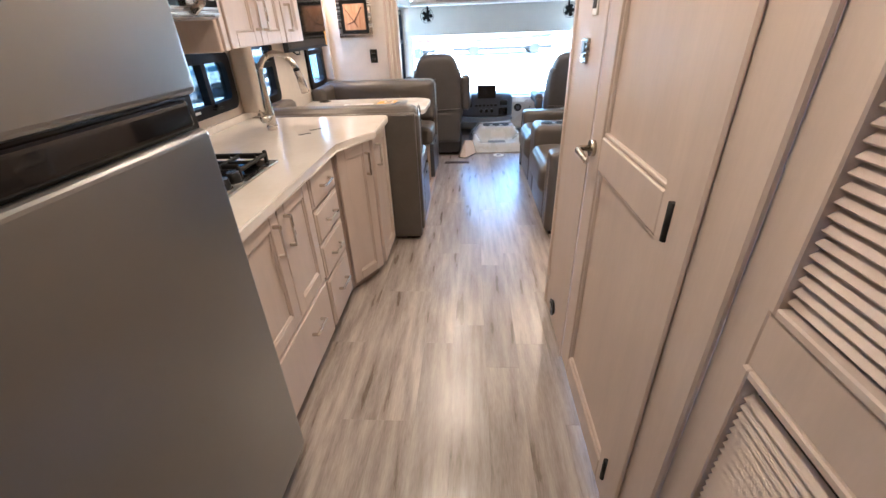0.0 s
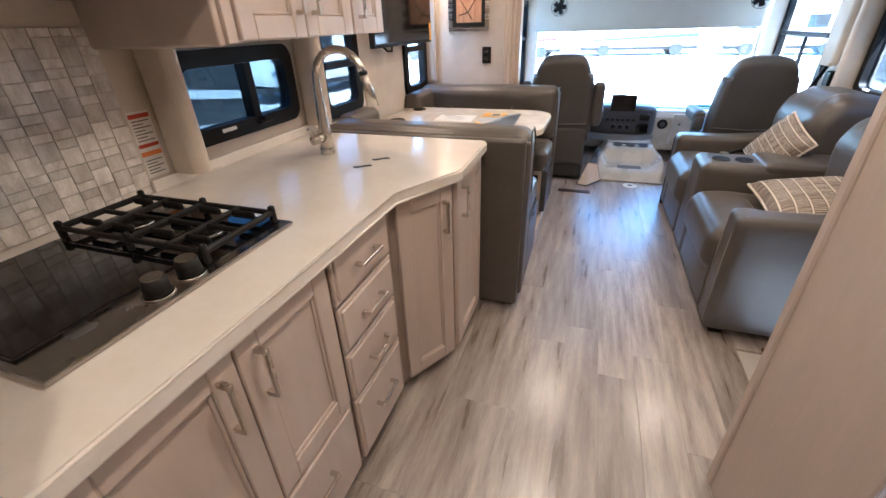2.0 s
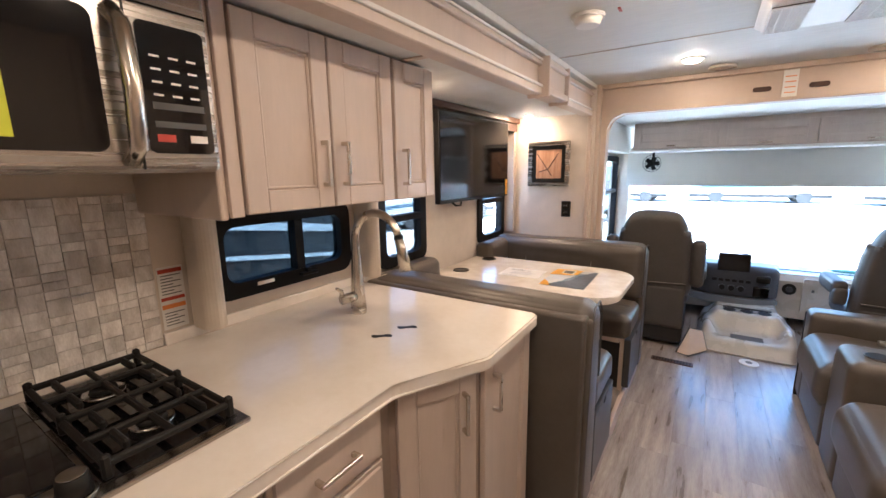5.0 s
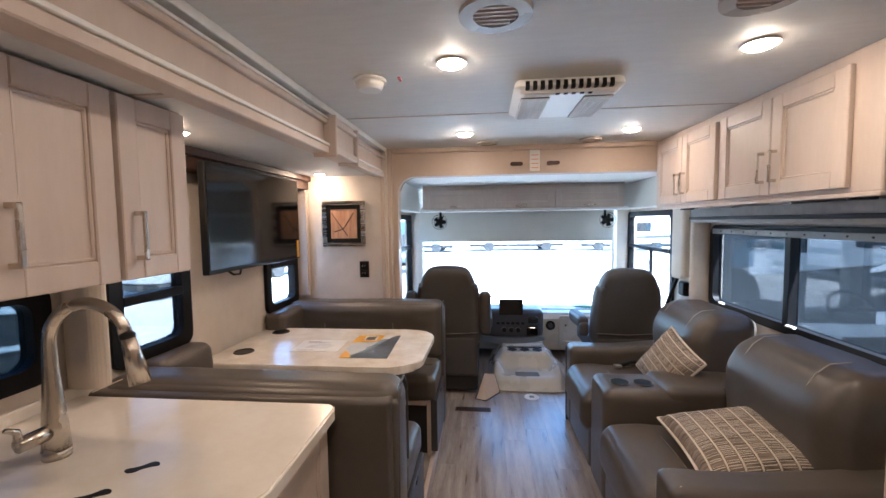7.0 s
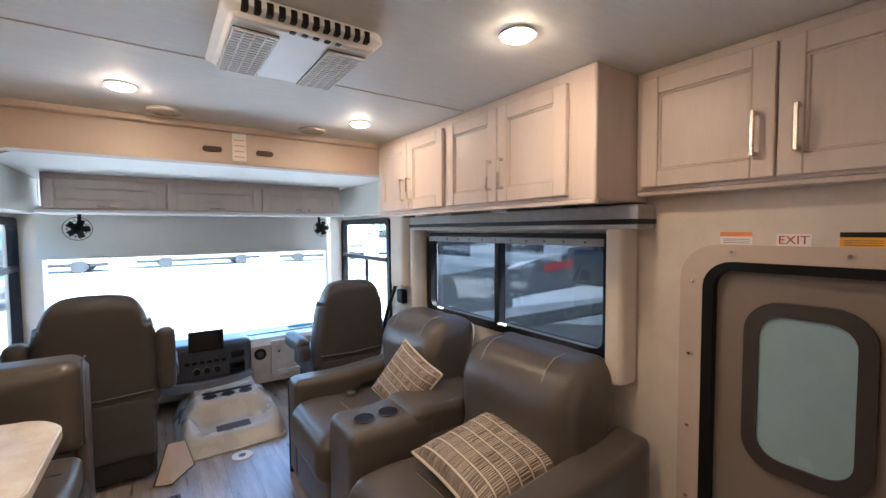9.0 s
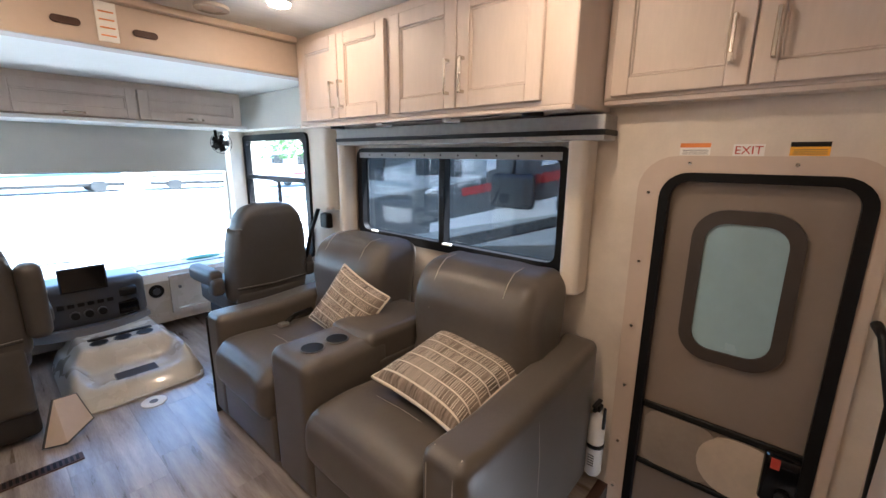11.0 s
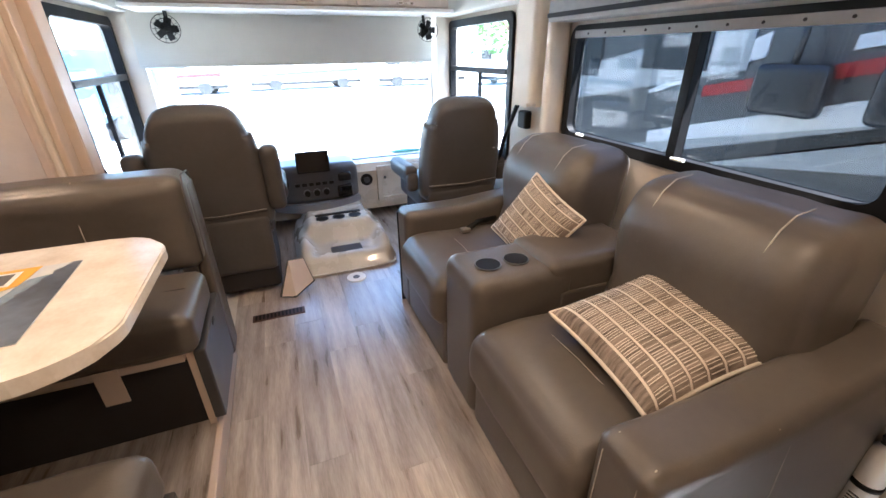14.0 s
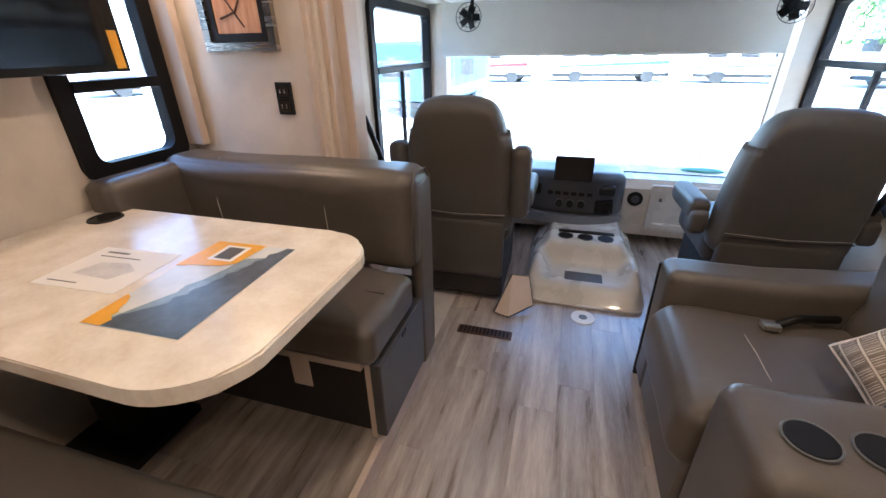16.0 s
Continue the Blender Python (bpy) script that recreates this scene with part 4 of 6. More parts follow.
# ---- dinette ----
def bench(name, back_out, back_in, seat_front, label):
    """A dinette bench; y values of the back's outer and inner face and of the seat's front."""
    s = 1 if back_in > back_out else -1
    g = empty(name, (-0.85, (back_out + seat_front) / 2, 0), label, "dinette bench", "dinette benches")
    y0, y1 = sorted((back_out, back_in)); f0, f1 = sorted((back_in, seat_front))
    box("base", (XL + 0.01, min(back_out, seat_front - s * 0.05), FZ), (-0.335, max(back_out, seat_front - s * 0.05), 0.43), DARK, 0.004, g)
    def sag(w):
        fold = 0.010 * math.exp(-((w.z - 0.70) / 0.018) ** 2) * (1 if abs(w.y - back_in) < 0.06 else 0)
        crease = 0.006 * noise.noise(Vector((w.x * 5, w.z * 26, 1.7))) * (1 if abs(w.y - back_in) < 0.06 else 0)
        return (w.x, w.y - s * (fold + crease), w.z + 0.006 * noise.noise(Vector((w.x * 3, 0.3, back_in))) * (w.z > 0.8))
    cushion("backrest", (XL + 0.01, y0, 0.56), (-0.285, y1, 0.945), 0.06, LEATHER, g, 0.014, 1, 22, sag)
    cushion("seat_cushion", (XL + 0.01, f0 - 0.02, 0.43), (-0.29, f1, 0.575), 0.04, LEATHER, g, 0.014, 2, 18)
    q0, q1 = sorted((back_out, back_out + s * 0.15))
    box("end_panel", (-0.33, q0, FZ), (-0.282, q1, 0.90), LEATHER, 0.018, g, 3, True)
    e0, e1 = sorted((back_out + s * 0.155, seat_front - s * 0.01))
    box("bin_door", (-0.322, e0, FZ + 0.035), (-0.283, e1, 0.425), BIN, 0.006, g)
    box("bin_latch", (-0.287, (e0 + e1) / 2 - 0.02, 0.40), (-0.28, (e0 + e1) / 2 + 0.02, 0.418), BLACK, 0.002, g)
    box("edge_strip", (-0.348, seat_front - s * 0.035 - 0.012, FZ), (-0.322, seat_front - s * 0.035 + 0.012, 0.43), TRIM, 0.002, g)
    for x in (-0.62, -1.1):
        tube("seam", [(x, back_in + s * 0.004, 0.62), (x, back_in + s * 0.010, 0.68), (x, back_in + s * 0.015, 0.78), (x, back_in + s * 0.004, 0.89), (x, back_in - s * 0.05, 0.948)], 0.0018, STITCH, g, 5)
        tube("seam", [(x, back_in + s * 0.03, 0.590), (x, (back_in + seat_front) / 2, 0.591), (x, seat_front - s * 0.03, 0.582), (x, seat_front, 0.54)], 0.0016, STITCH, g, 5)
    tube("seat_seam", [(XL + 0.05, (back_in + seat_front) / 2, 0.589), (-0.8, (back_in + seat_front) / 2, 0.591), (-0.33, (back_in + seat_front) / 2, 0.584)], 0.0016, DARK, g, 5)
    tube("end_piping", [(-0.287, back_out + s * 0.012, FZ + 0.02), (-0.284, back_out + s * 0.012, 0.6), (-0.284, back_out + s * 0.02, 0.88), (-0.288, back_out + s * 0.06, 0.93), (-0.288, back_in - s * 0.05, 0.938), (-0.286, back_in - s * 0.01, 0.89), (-0.286, back_in - s * 0.008, 0.6)], 0.004, LEATHER2, g, 6)
    return g
b1 = bench("dinette_bench", 2.60, 2.79, 3.14, "grey leatherette dinette bench backing onto the kitchen counter")
box("back_shell", (XL + 0.01, 2.565, 0.03), (-0.30, 2.64, 0.915), LEATHER, 0.015, b1, 3, True); box("latch_plate", (-0.88, 2.625, 0.905), (-0.76, 2.665, 0.93), BLACK, 0.002, b1)
box("foot", (-0.42, 2.61, 0.0), (-0.32, 2.70, 0.035), BLACK, 0.003, b1)
b2 = bench("dinette_bench", 4.235, 4.02, 3.66, "grey leatherette dinette bench against the slide-out end wall")
cushion("side_bolster", (XL + 0.01, 3.72, 0.66), (XL + 0.13, 4.05, 0.93), 0.04, LEATHER, b2, 0.01, 0)
box("strap_tag", (-0.60, 3.648, 0.30), (-0.53, 3.653, 0.435), TRIM, 0.001, b2)
box("front_rail", (XL + 0.05, 3.665, 0.395), (-0.35, 3.70, 0.429), TRIM, 0.002, b2)
cushion("bolster", (XL + 0.01, 2.77, 0.66), (XL + 0.13, 3.08, 0.955), 0.04, LEATHER, b1, 0.01, 0)

tb = empty("dinette_table", (-0.9, 3.53, 0), "cream laminate dinette table with rounded end and cup holders", "table")
tp = rounded(XL - 0.16, 3.115, -0.283, 3.785, 0.14, 8); tp = [(x - 0.05 * abs((y - 3.47) / 0.36) ** 2.5, y) for x, y in tp]; tp = [(max(x, XL + 0.012), y) for x, y in tp]
prism("top", tp, 0.787, 0.825, 2, STONE2, tb, 0.005, 3)
for x, y in ((-1.25, 3.685), (-1.255, 3.30)):
    cyl("cup_holder", (x, y, 0.8255), 0.047, 0.003, 2, GLOSS, tb); tube("cup_rim", [(x + 0.048 * math.cos(2 * math.pi * i / 24), y + 0.048 * math.sin(2 * math.pi * i / 24), 0.826) for i in range(24)], 0.004, BLACK, tb, 6, True)
box("leg", (-1.22, 3.40, FZ + 0.03), (-1.12, 3.50, 0.79), BLACK, 0.006, tb); box("foot_plate", (-1.35, 3.28, FZ), (-1.04, 3.62, FZ + 0.03), BLACK, 0.004, tb); box("arm", (-1.2, 3.43, 0.755), (-0.6, 3.47, 0.788), BLACK, 0.003, tb)
def flat(name, c, w, h, ang, z, mat, label, category):
    m = bmesh.new(); add_box(m, (-w / 2, -h / 2, 0), (w / 2, h / 2, 0.0012), 0)
    o = obj(name, m, mat); o.matrix_basis = pose(*c, z, 0, 0, ang); OFF[o.name] = Vector((0, 0, 0))
    return tagged(o, label, category)
lf = flat("leaflet", (-0.89, 3.425), 0.25, 0.20, 3, 0.8252, PAPER, "white printed leaflet with grey pictures on the table", "paper")
br = flat("brochure", (-0.603, 3.435), 0.245, 0.40, 2, 0.8254, material("pale_print", (0.52, 0.56, 0.60), 0.25, color2=(0.72, 0.73, 0.72), scale=5), "glossy brochure with yellow corners and dark treeline on the table", "brochure")
def on(parent, name, lo, hi, mat):
    m = bmesh.new(); add_box(m, lo, hi, 0); o = new(name, bpy.data.meshes.new(name)); m.to_mesh(o.data); m.free(); o.data.materials.append(mat); o.parent = parent; return o
def on_shape(parent, name, pts, z, mat):
    m = bmesh.new(); f = m.faces.new([m.verts.new((x, y, z)) for x, y in pts])
    up = bmesh.ops.extrude_face_region(m, geom=[f]); bmesh.ops.translate(m, verts=[q for q in up["geom"] if isinstance(q, bmesh.types.BMVert)], vec=(0, 0, 0.0005))
    bmesh.ops.recalc_face_normals(m, faces=m.faces); o = new(name, bpy.data.meshes.new(name)); m.to_mesh(o.data); m.free(); o.data.materials.append(mat); o.parent = parent; return o
jag = random.Random(3)
def jagged(x0, y0, x1, y1, n, amp): return [(x0 + (x1 - x0) * i / n - amp * jag.random() * (i % 2), y0 + (y1 - y0) * i / n + amp * 0.3 * jag.random()) for i in range(n + 1)]
BLUEP = material("blue_grey_print", (0.16, 0.22, 0.28), 0.25, color2=(0.34, 0.42, 0.48), scale=6)
on_shape(br, "hill_print", [(0.1215, -0.199), (0.1215, 0.15)] + jagged(0.03, 0.12, -0.02, -0.06, 6, 0.012) + [(-0.09, -0.199)], 0.0012, BLUEP)
on_shape(br, "treeline_print", [(0.122, -0.1995), (0.122, 0.1995), (0.10, 0.1995)] + jagged(0.088, 0.17, 0.0, -0.10, 14, 0.016) + jagged(-0.02, -0.12, -0.09, -0.1995, 6, 0.01), 0.0017, NAVY)
on_shape(br, "yellow_corner", [(-0.122, -0.1995), (-0.07, -0.1995)] + jagged(-0.065, -0.18, -0.105, -0.10, 6, 0.012) + [(-0.122, -0.09)], 0.0022, YELLOW)
on_shape(br, "yellow_corner", [(-0.122, 0.1995), (0.035, 0.1995), (0.02, 0.09)] + jagged(-0.01, 0.07, -0.122, 0.05, 7, 0.014), 0.0022, YELLOW)
on(br, "white_square", (-0.075, 0.095, 0.0027), (0.0, 0.18, 0.0031), PAPER); on(br, "grey_square", (-0.063, 0.105, 0.0031), (-0.012, 0.17, 0.0034), RVGREY)
for lo, hi in (((-0.09, 0.07), (-0.02, 0.078)), ((-0.09, 0.05), (0.04, 0.054)), ((-0.10, -0.08), (-0.01, -0.076))): on(lf, "print_bar", (*lo, 0.0012), (*hi, 0.0016), RVGREY)
on_shape(lf, "picture_print", [(-0.07, -0.04), (0.05, -0.05), (0.08, 0.0), (0.03, 0.03), (-0.05, 0.02)], 0.0012, material("grey_print", (0.5, 0.49, 0.48), 0.5, color2=(0.7, 0.69, 0.67), scale=20))

# television, picture, outlet
tv = empty("television", (-1.28, 3.53, 1.27), "large black flat television on a wall bracket", "television")
box("panel", (-1.255, 3.015, 1.265), (-1.221, 3.92, 1.778), BLACK, 0.004, tv); box("screen", (-1.222, 3.025, 1.287), (-1.2195, 3.91, 1.77), SCREEN, 0, tv); box("bracket", (XL + 0.001, 3.4, 1.45), (-1.254, 3.6, 1.6), BLACK, 0.003, tv)
box("label_tag", (-1.2196, 3.875, 1.275), (-1.218, 3.905, 1.385), YELLOW, 0, tv)
tube("cable", [(-1.28, 3.22, 1.27), (-1.26, 3.25, 1.24), (-1.25, 3.29, 1.238), (-1.265, 3.33, 1.27)], 0.006, BLACK, tv, 6)
pc = empty("framed_picture", (-1.03, 4.25, 1.48), "square wood-toned picture in a dark grey frame", "picture")
ring("frame", rounded(-1.185, 1.32, -0.865, 1.655, 0.002, 1), rounded(-1.155, 1.35, -0.895, 1.625, 0.002, 1), 4.225, 4.249, 1, STEEL, pc); ring("mat_board", rounded(-1.156, 1.349, -0.894, 1.626, 0.002, 1), rounded(-1.125, 1.38, -0.925, 1.595, 0.002, 1), 4.235, 4.249, 1, BLACK, pc)
box("image", (-1.13, 4.24, 1.375), (-0.92, 4.248, 1.60), PICWOOD, 0, pc); tube("image_branch", [(-1.1, 4.239, 1.43), (-1.03, 4.239, 1.45), (-0.95, 4.239, 1.57)], 0.004, BROWN, pc, 5); tube("image_branch", [(-1.12, 4.239, 1.57), (-1.0, 4.239, 1.40)], 0.003, BROWN, pc, 5)
ou = empty("wall_outlet", (-0.88, 4.25, 1.15), "black wall outlet with switches", "outlet"); box("plate", (-0.915, 4.238, 1.09), (-0.845, 4.249, 1.21), BLACK, 0.003, ou)
boxes("socket", [((-0.905, 4.235, 1.10 + 0.055 * i), (-0.855, 4.239, 1.145 + 0.055 * i)) for i in range(2)], GLOSS, 0.002, ou)
for i in range(2):
    for k in range(2): box("socket_slot", (-0.895 + 0.02 * k, 4.2335, 1.115 + 0.055 * i), (-0.89 + 0.02 * k, 4.2355, 1.13 + 0.055 * i), STEEL, 0, ou)

# ---- curb side: recliners, cabinets, entry door ----
rc = empty("recliner_loveseat", (1.05, 3.5, 0), "grey leatherette double recliner with centre console", "recliner")
def arm_shape(w):
    k = max(0, (w.x - 1.0) / 0.5)
    return (w.x, w.y, w.z + (0.06 * k if w.z > 0.3 else 0))
for y0, y1, zt in ((2.63, 2.785, 0.62), (4.20, 4.36, 0.60)):
    cushion("arm", (0.60, y0, 0.03), (1.50, y1, zt), 0.035, LEATHER, rc, 0.004, 1, 16, arm_shape)
def back_shape(yc):
    def f(w):
        k = (w.z - 0.4) / 0.55
        b = 0.045 * math.exp(-((w.z - 0.79) / 0.12) ** 2) - 0.034 * math.exp(-((w.z - 0.62) / 0.035) ** 2)
        return (w.x + 0.10 * k - (b if w.x < 1.32 else 0), yc + (w.y - yc) * (1 - 0.05 * max(0, k) ** 3), w.z)
    return f
for y0, y1 in ((2.775, 3.37), (3.66, 4.215)):
    cushion("backrest", (1.13, y0 - 0.03, 0.36), (1.40, y1 + 0.03, 0.955), 0.085, LEATHER, rc, 0.02, 0, 18, back_shape((y0 + y1) / 2), 0.004)
    def seat_shape(w):
        return (w.x - 0.02 * math.exp(-((w.z - 0.36) / 0.1) ** 2) * (1 if w.x < 0.7 else 0), w.y, w.z + 0.015 * math.exp(-((w.x - 0.72) / 0.12) ** 2) * (1 if w.z > 0.4 else 0))
    cushion("seat", (0.575, y0 + 0.01, 0.26), (1.20, y1 - 0.005, 0.475), 0.06, LEATHER, rc, 0.018, 2, 18, seat_shape, 0.004)
    box("footrest", (0.60, y0 + 0.012, 0.05), (0.66, y1 - 0.008, 0.30), LEATHER, 0.02, rc, 4, True)
    box("chassis", (0.66, y0 + 0.02, 0.02), (1.42, y1 - 0.02, 0.27), DARK, 0.01, rc)
    ym = (y0 + y1) / 2
    tube("seam", [(0.60, y0 + 0.10, 0.30), (0.565, y0 + 0.10, 0.42), (0.62, y0 + 0.10, 0.489), (0.8, y0 + 0.10, 0.498), (1.1, y0 + 0.10, 0.494)], 0.0017, STITCH, rc, 5)
    tube("seam", [(0.80, y0 + 0.10, 0.4975), (0.80, ym, 0.507), (0.80, y1 - 0.10, 0.4975)], 0.0017, STITCH, rc, 5)
    for yy in (y0 + 0.12, y1 - 0.12):
        def face(z): return 1.13 + 0.10 * (z - 0.4) / 0.55 - 0.045 * math.exp(-((z - 0.79) / 0.12) ** 2) + 0.034 * math.exp(-((z - 0.62) / 0.035) ** 2) - 0.0165
        tube("seam", [(face(z), yy, z) for z in (0.65, 0.68, 0.72, 0.76, 0.80, 0.84, 0.87)] + [(1.205, yy, 0.925), (1.25, yy, 0.9585), (1.32, yy, 0.966)], 0.0024, STITCH, rc, 5)
cushion("console", (0.60, 3.372, 0.03), (1.02, 3.668, 0.628), 0.045, LEATHER, rc, 0.004, 2, 14)
box("console_base", (0.95, 3.367, 0.05), (1.38, 3.669, 0.53), LEATHER, 0.01, rc)
cushion("console_lid", (0.90, 3.375, 0.50), (1.36, 3.665, 0.648), 0.03, LEATHER, rc, 0.006, 2, 12)
for x in (0.711, 0.828):
    cyl("cup_holder", (x, 3.50, 0.6345), 0.046, 0.006, 2, RUBBER, rc); tube("cup_rim", [(x + 0.047 * math.cos(2 * math.pi * i / 24), 3.50 + 0.047 * math.sin(2 * math.pi * i / 24), 0.636) for i in range(24)], 0.003, RVGREY, rc, 6, True)
    cyl("cup_floor", (x, 3.50, 0.6378), 0.042, 0.002, 2, RUBBER, rc)
for yy in (2.66, 2.755): tube("seam", [(0.599, yy, 0.06), (0.597, yy, 0.4), (0.601, yy, 0.585), (0.64, yy, 0.622)], 0.0016, STITCH, rc, 5)
tube("seam", [(1.02, 2.626, 0.1), (1.02, 2.626, 0.4), (1.0, 2.627, 0.56), (0.96, 2.64, 0.612)], 0.0016, STITCH, rc, 5)
box("arm_base_trim", (0.60, 4.355, 0.0), (1.45, 4.375, 0.56), BLACK, 0.006, rc)
boxes("foot", [((0.64, 2.66, 0), (0.70, 2.72, 0.035)), ((1.38, 2.66, 0), (1.44, 2.72, 0.035)), ((0.64, 4.26, 0), (0.70, 4.32, 0.035)), ((0.64, 3.48, 0), (0.70, 3.56, 0.035))], BLACK, 0.003, rc)
bl = empty("lap_belt", (0.86, 4.15, 0.5), "black lap belt with chrome buckle on the recliner seat", "seat belt")
tube("strap", [(1.1, 4.17, 0.52), (0.98, 4.13, 0.53), (0.90, 4.09, 0.515)], 0.013, BLACK, bl, 6); box("buckle", (0.86, 4.065, 0.505), (0.91, 4.105, 0.525), NICKEL, 0.005, bl)

def pillow(m, w, label):
    """A knife-edge pillow: thick middle, thin corners, cream piping and cross bands."""
    g = new("pillow"); g.matrix_basis = m; OFF[g.name] = Vector((0, 0, 0)); tagged(g, label, "pillow", "striped throw pillows")
    def H(u, q): return 0.062 * (max(0, 1 - u ** 4) * max(0, 1 - q ** 4)) ** 0.55 + 0.004
    def XY(u, q): return (u * w / 2 * (1 - 0.07 * (1 - q * q)), q * w / 2 * (1 - 0.07 * (1 - u * u)))
    bm = bmesh.new(); n = 26
    for s in (1, -1):
        gr = [[bm.verts.new((*XY(-1 + 2 * i / n, -1 + 2 * j / n), s * H(-1 + 2 * i / n, -1 + 2 * j / n))) for j in range(n + 1)] for i in range(n + 1)]
        for i in range(n):
            for j in range(n): bm.faces.new((gr[i][j], gr[i + 1][j], gr[i + 1][j + 1], gr[i][j + 1]))
    obj("cover", bm, PILL, g, True)
    bm = bmesh.new()
    for k in range(7):
        q = -0.84 + 0.28 * k
        for s in (1, -1):
            row = [[bm.verts.new((*XY(-1 + 2 * i / n, q + d), s * (H(-1 + 2 * i / n, q + d) + 0.0016))) for d in (-0.018, 0.018)] for i in range(n + 1)]
            for i in range(n): bm.faces.new((row[i][0], row[i + 1][0], row[i + 1][1], row[i][1]))
    obj("band", bm, PILLW, g, True)
    bm = bmesh.new()
    for k in range(7):
        for s in (1, -1):
            for i in range(48):
                u = -0.96 + 1.92 * (i + 0.35 * (random.random() - 0.5)) / 47; q0 = -0.84 + 0.28 * k + 0.03
                if q0 > 0.9 or random.random() < 0.12: continue
                q1 = min(0.97, q0 + 0.21); dd = 0.0035 + 0.003 * random.random()
                v4 = [bm.verts.new((*XY(a, b), s * (H(a, b) + 0.0011))) for a, b in ((u - dd, q0), (u + dd, q0), (u + dd, (q0 + q1) / 2), (u - dd, (q0 + q1) / 2))]; bm.faces.new(v4)
                v5 = [bm.verts.new((*XY(a, b), s * (H(a, b) + 0.0011))) for a, b in ((u - dd, (q0 + q1) / 2), (u + dd, (q0 + q1) / 2), (u + dd, q1), (u - dd, q1))]; bm.faces.new(v5)
    obj("stripe", bm, PILLW, g)
    loop = [(-1 + 2 * i / 20, -1) for i in range(20)] + [(1, -1 + 2 * i / 20) for i in range(20)] + [(1 - 2 * i / 20, 1) for i in range(20)] + [(-1, 1 - 2 * i / 20) for i in range(20)]
    tube("piping", [(*XY(u, q), 0) for u, q in loop], 0.0075, PILLW, g, 8, True)
def on_axes(c, u, v):
    u = Vector(u).normalized(); n = u.cross(Vector(v)).normalized(); v = n.cross(u)
    return Matrix((( u.x, v.x, n.x, c[0]), (u.y, v.y, n.y, c[1]), (u.z, v.z, n.z, c[2]), (0, 0, 0, 1)))
pillow(on_axes((0.998, 3.01, 0.588), (0.0, -0.39, -0.045), (0.41, 0.0, 0.065)), 0.415, "brown striped throw pillow with cream piping lying on the recliner")
pillow(on_axes((1.045, 3.715, 0.66), (0.13, -0.85, -0.35), (0.45, -0.08, 0.80)), 0.32, "brown striped throw pillow with cream piping leaning on the recliner back")

ru = empty("overhead_cabinet", (1.35, 3.5, 1.56), "greige shaker overhead cabinet above the recliners", "cabinet")
box("body", (1.21, 2.69, 1.565), (XR - 0.001, 4.34, ZC - 0.001), CAB, 0.008, ru)
rb = ((1.21, 0, 0), (0, 1, 0), (-1, 0, 0))
for a, b, h in ((2.80, 3.16, 3.125), (3.165, 3.535, 3.20), (3.575, 3.93, 3.895), (3.935, 4.29, 3.97)): front(rb, a, b, 1.585, 1.985, ru, True, ("v", h, 1.70, 0.13))
box("bottom_lip", (1.205, 2.69, 1.553), (1.23, 4.34, 1.568), CAB, 0.004, ru)
for yy in (2.9, 3.3, 3.75, 4.15):
    u = empty("reading_light", (1.33, yy, 1.565), "small oval light under the overhead cabinet", "lamp", "under-cabinet lights"); cyl("disc", (1.33, yy, 1.556), 0.04, 0.016, 2, WHITE if yy in (3.3, 3.75) else BLACK, u)
tube("wire", [(1.30, 2.85 + 0.12 * i, 1.560 + 0.003 * math.sin(i * 2.3)) for i in range(12)], 0.003, BLACK, ru, 5)
sc = empty("entry_cabinet", (1.49, 2.2, 1.6), "shallow greige shaker cabinet above the entry door", "cabinet")
box("body", (1.455, 1.832, 1.60), (XR - 0.001, 2.688, ZC - 0.001), CAB, 0.005, sc)
cb = ((1.455, 0, 0), (0, 1, 0), (-1, 0, 0))
front(cb, 1.86, 2.262, 1.612, 1.995, sc, True, ("v", 2.215, 1.74, 0.13)); front(cb, 2.268, 2.66, 1.612, 1.995, sc, True, ("v", 2.315, 1.74, 0.13))
box("light_rail", (1.46, 1.832, 1.585), (XR - 0.001, 2.688, 1.602), CAB, 0.004, sc)

# entry door in its tan surround
ed = empty("entry_door", (XR, 2.16, -0.4), "closed taupe entry door with frosted window and black frame", "door"); tagged(ed, kind="structure")
da, dbb, dz0, dz1 = DOOR
ring("surround", rounded(da - 0.03, dz0 - 0.02, dbb + 0.075, dz1 + 0.055, 0.12), rounded(da + 0.01, dz0, dbb - 0.005, dz1 - 0.005, 0.09), XR - 0.012, XR + 0.05, 0, TRIM, ed)
ring("gasket", rounded(da + 0.005, dz0, dbb, dz1, 0.09), rounded(da + 0.04, dz0 + 0.03, dbb - 0.032, dz1 - 0.03, 0.06), XR - 0.018, XR + 0.05, 0, RUBBER, ed)
prism("leaf", rounded(da + 0.03, dz0 + 0.02, dbb - 0.025, dz1 - 0.02, 0.06), XR + 0.02, XR + 0.05, 0, DOORSKIN, ed)
ring("window_ring", rounded(2.06, 0.69, 2.368, 1.235, 0.10), rounded(2.10, 0.735, 2.328, 1.19, 0.065), XR + 0.004, XR + 0.03, 0, material("window_ring_brown", (0.045, 0.035, 0.03), 0.5), ed)
prism("window_pane", rounded(2.085, 0.72, 2.342, 1.205, 0.07), XR + 0.012, XR + 0.03, 0, FROST, ed)
boxes("rail", [((XR + 0.008, da + 0.03, 0.425), (XR + 0.03, dbb - 0.03, 0.452)), ((XR + 0.008, da + 0.03, 0.165), (XR + 0.03, dbb - 0.03, 0.187))], BLACK, 0.003, ed)
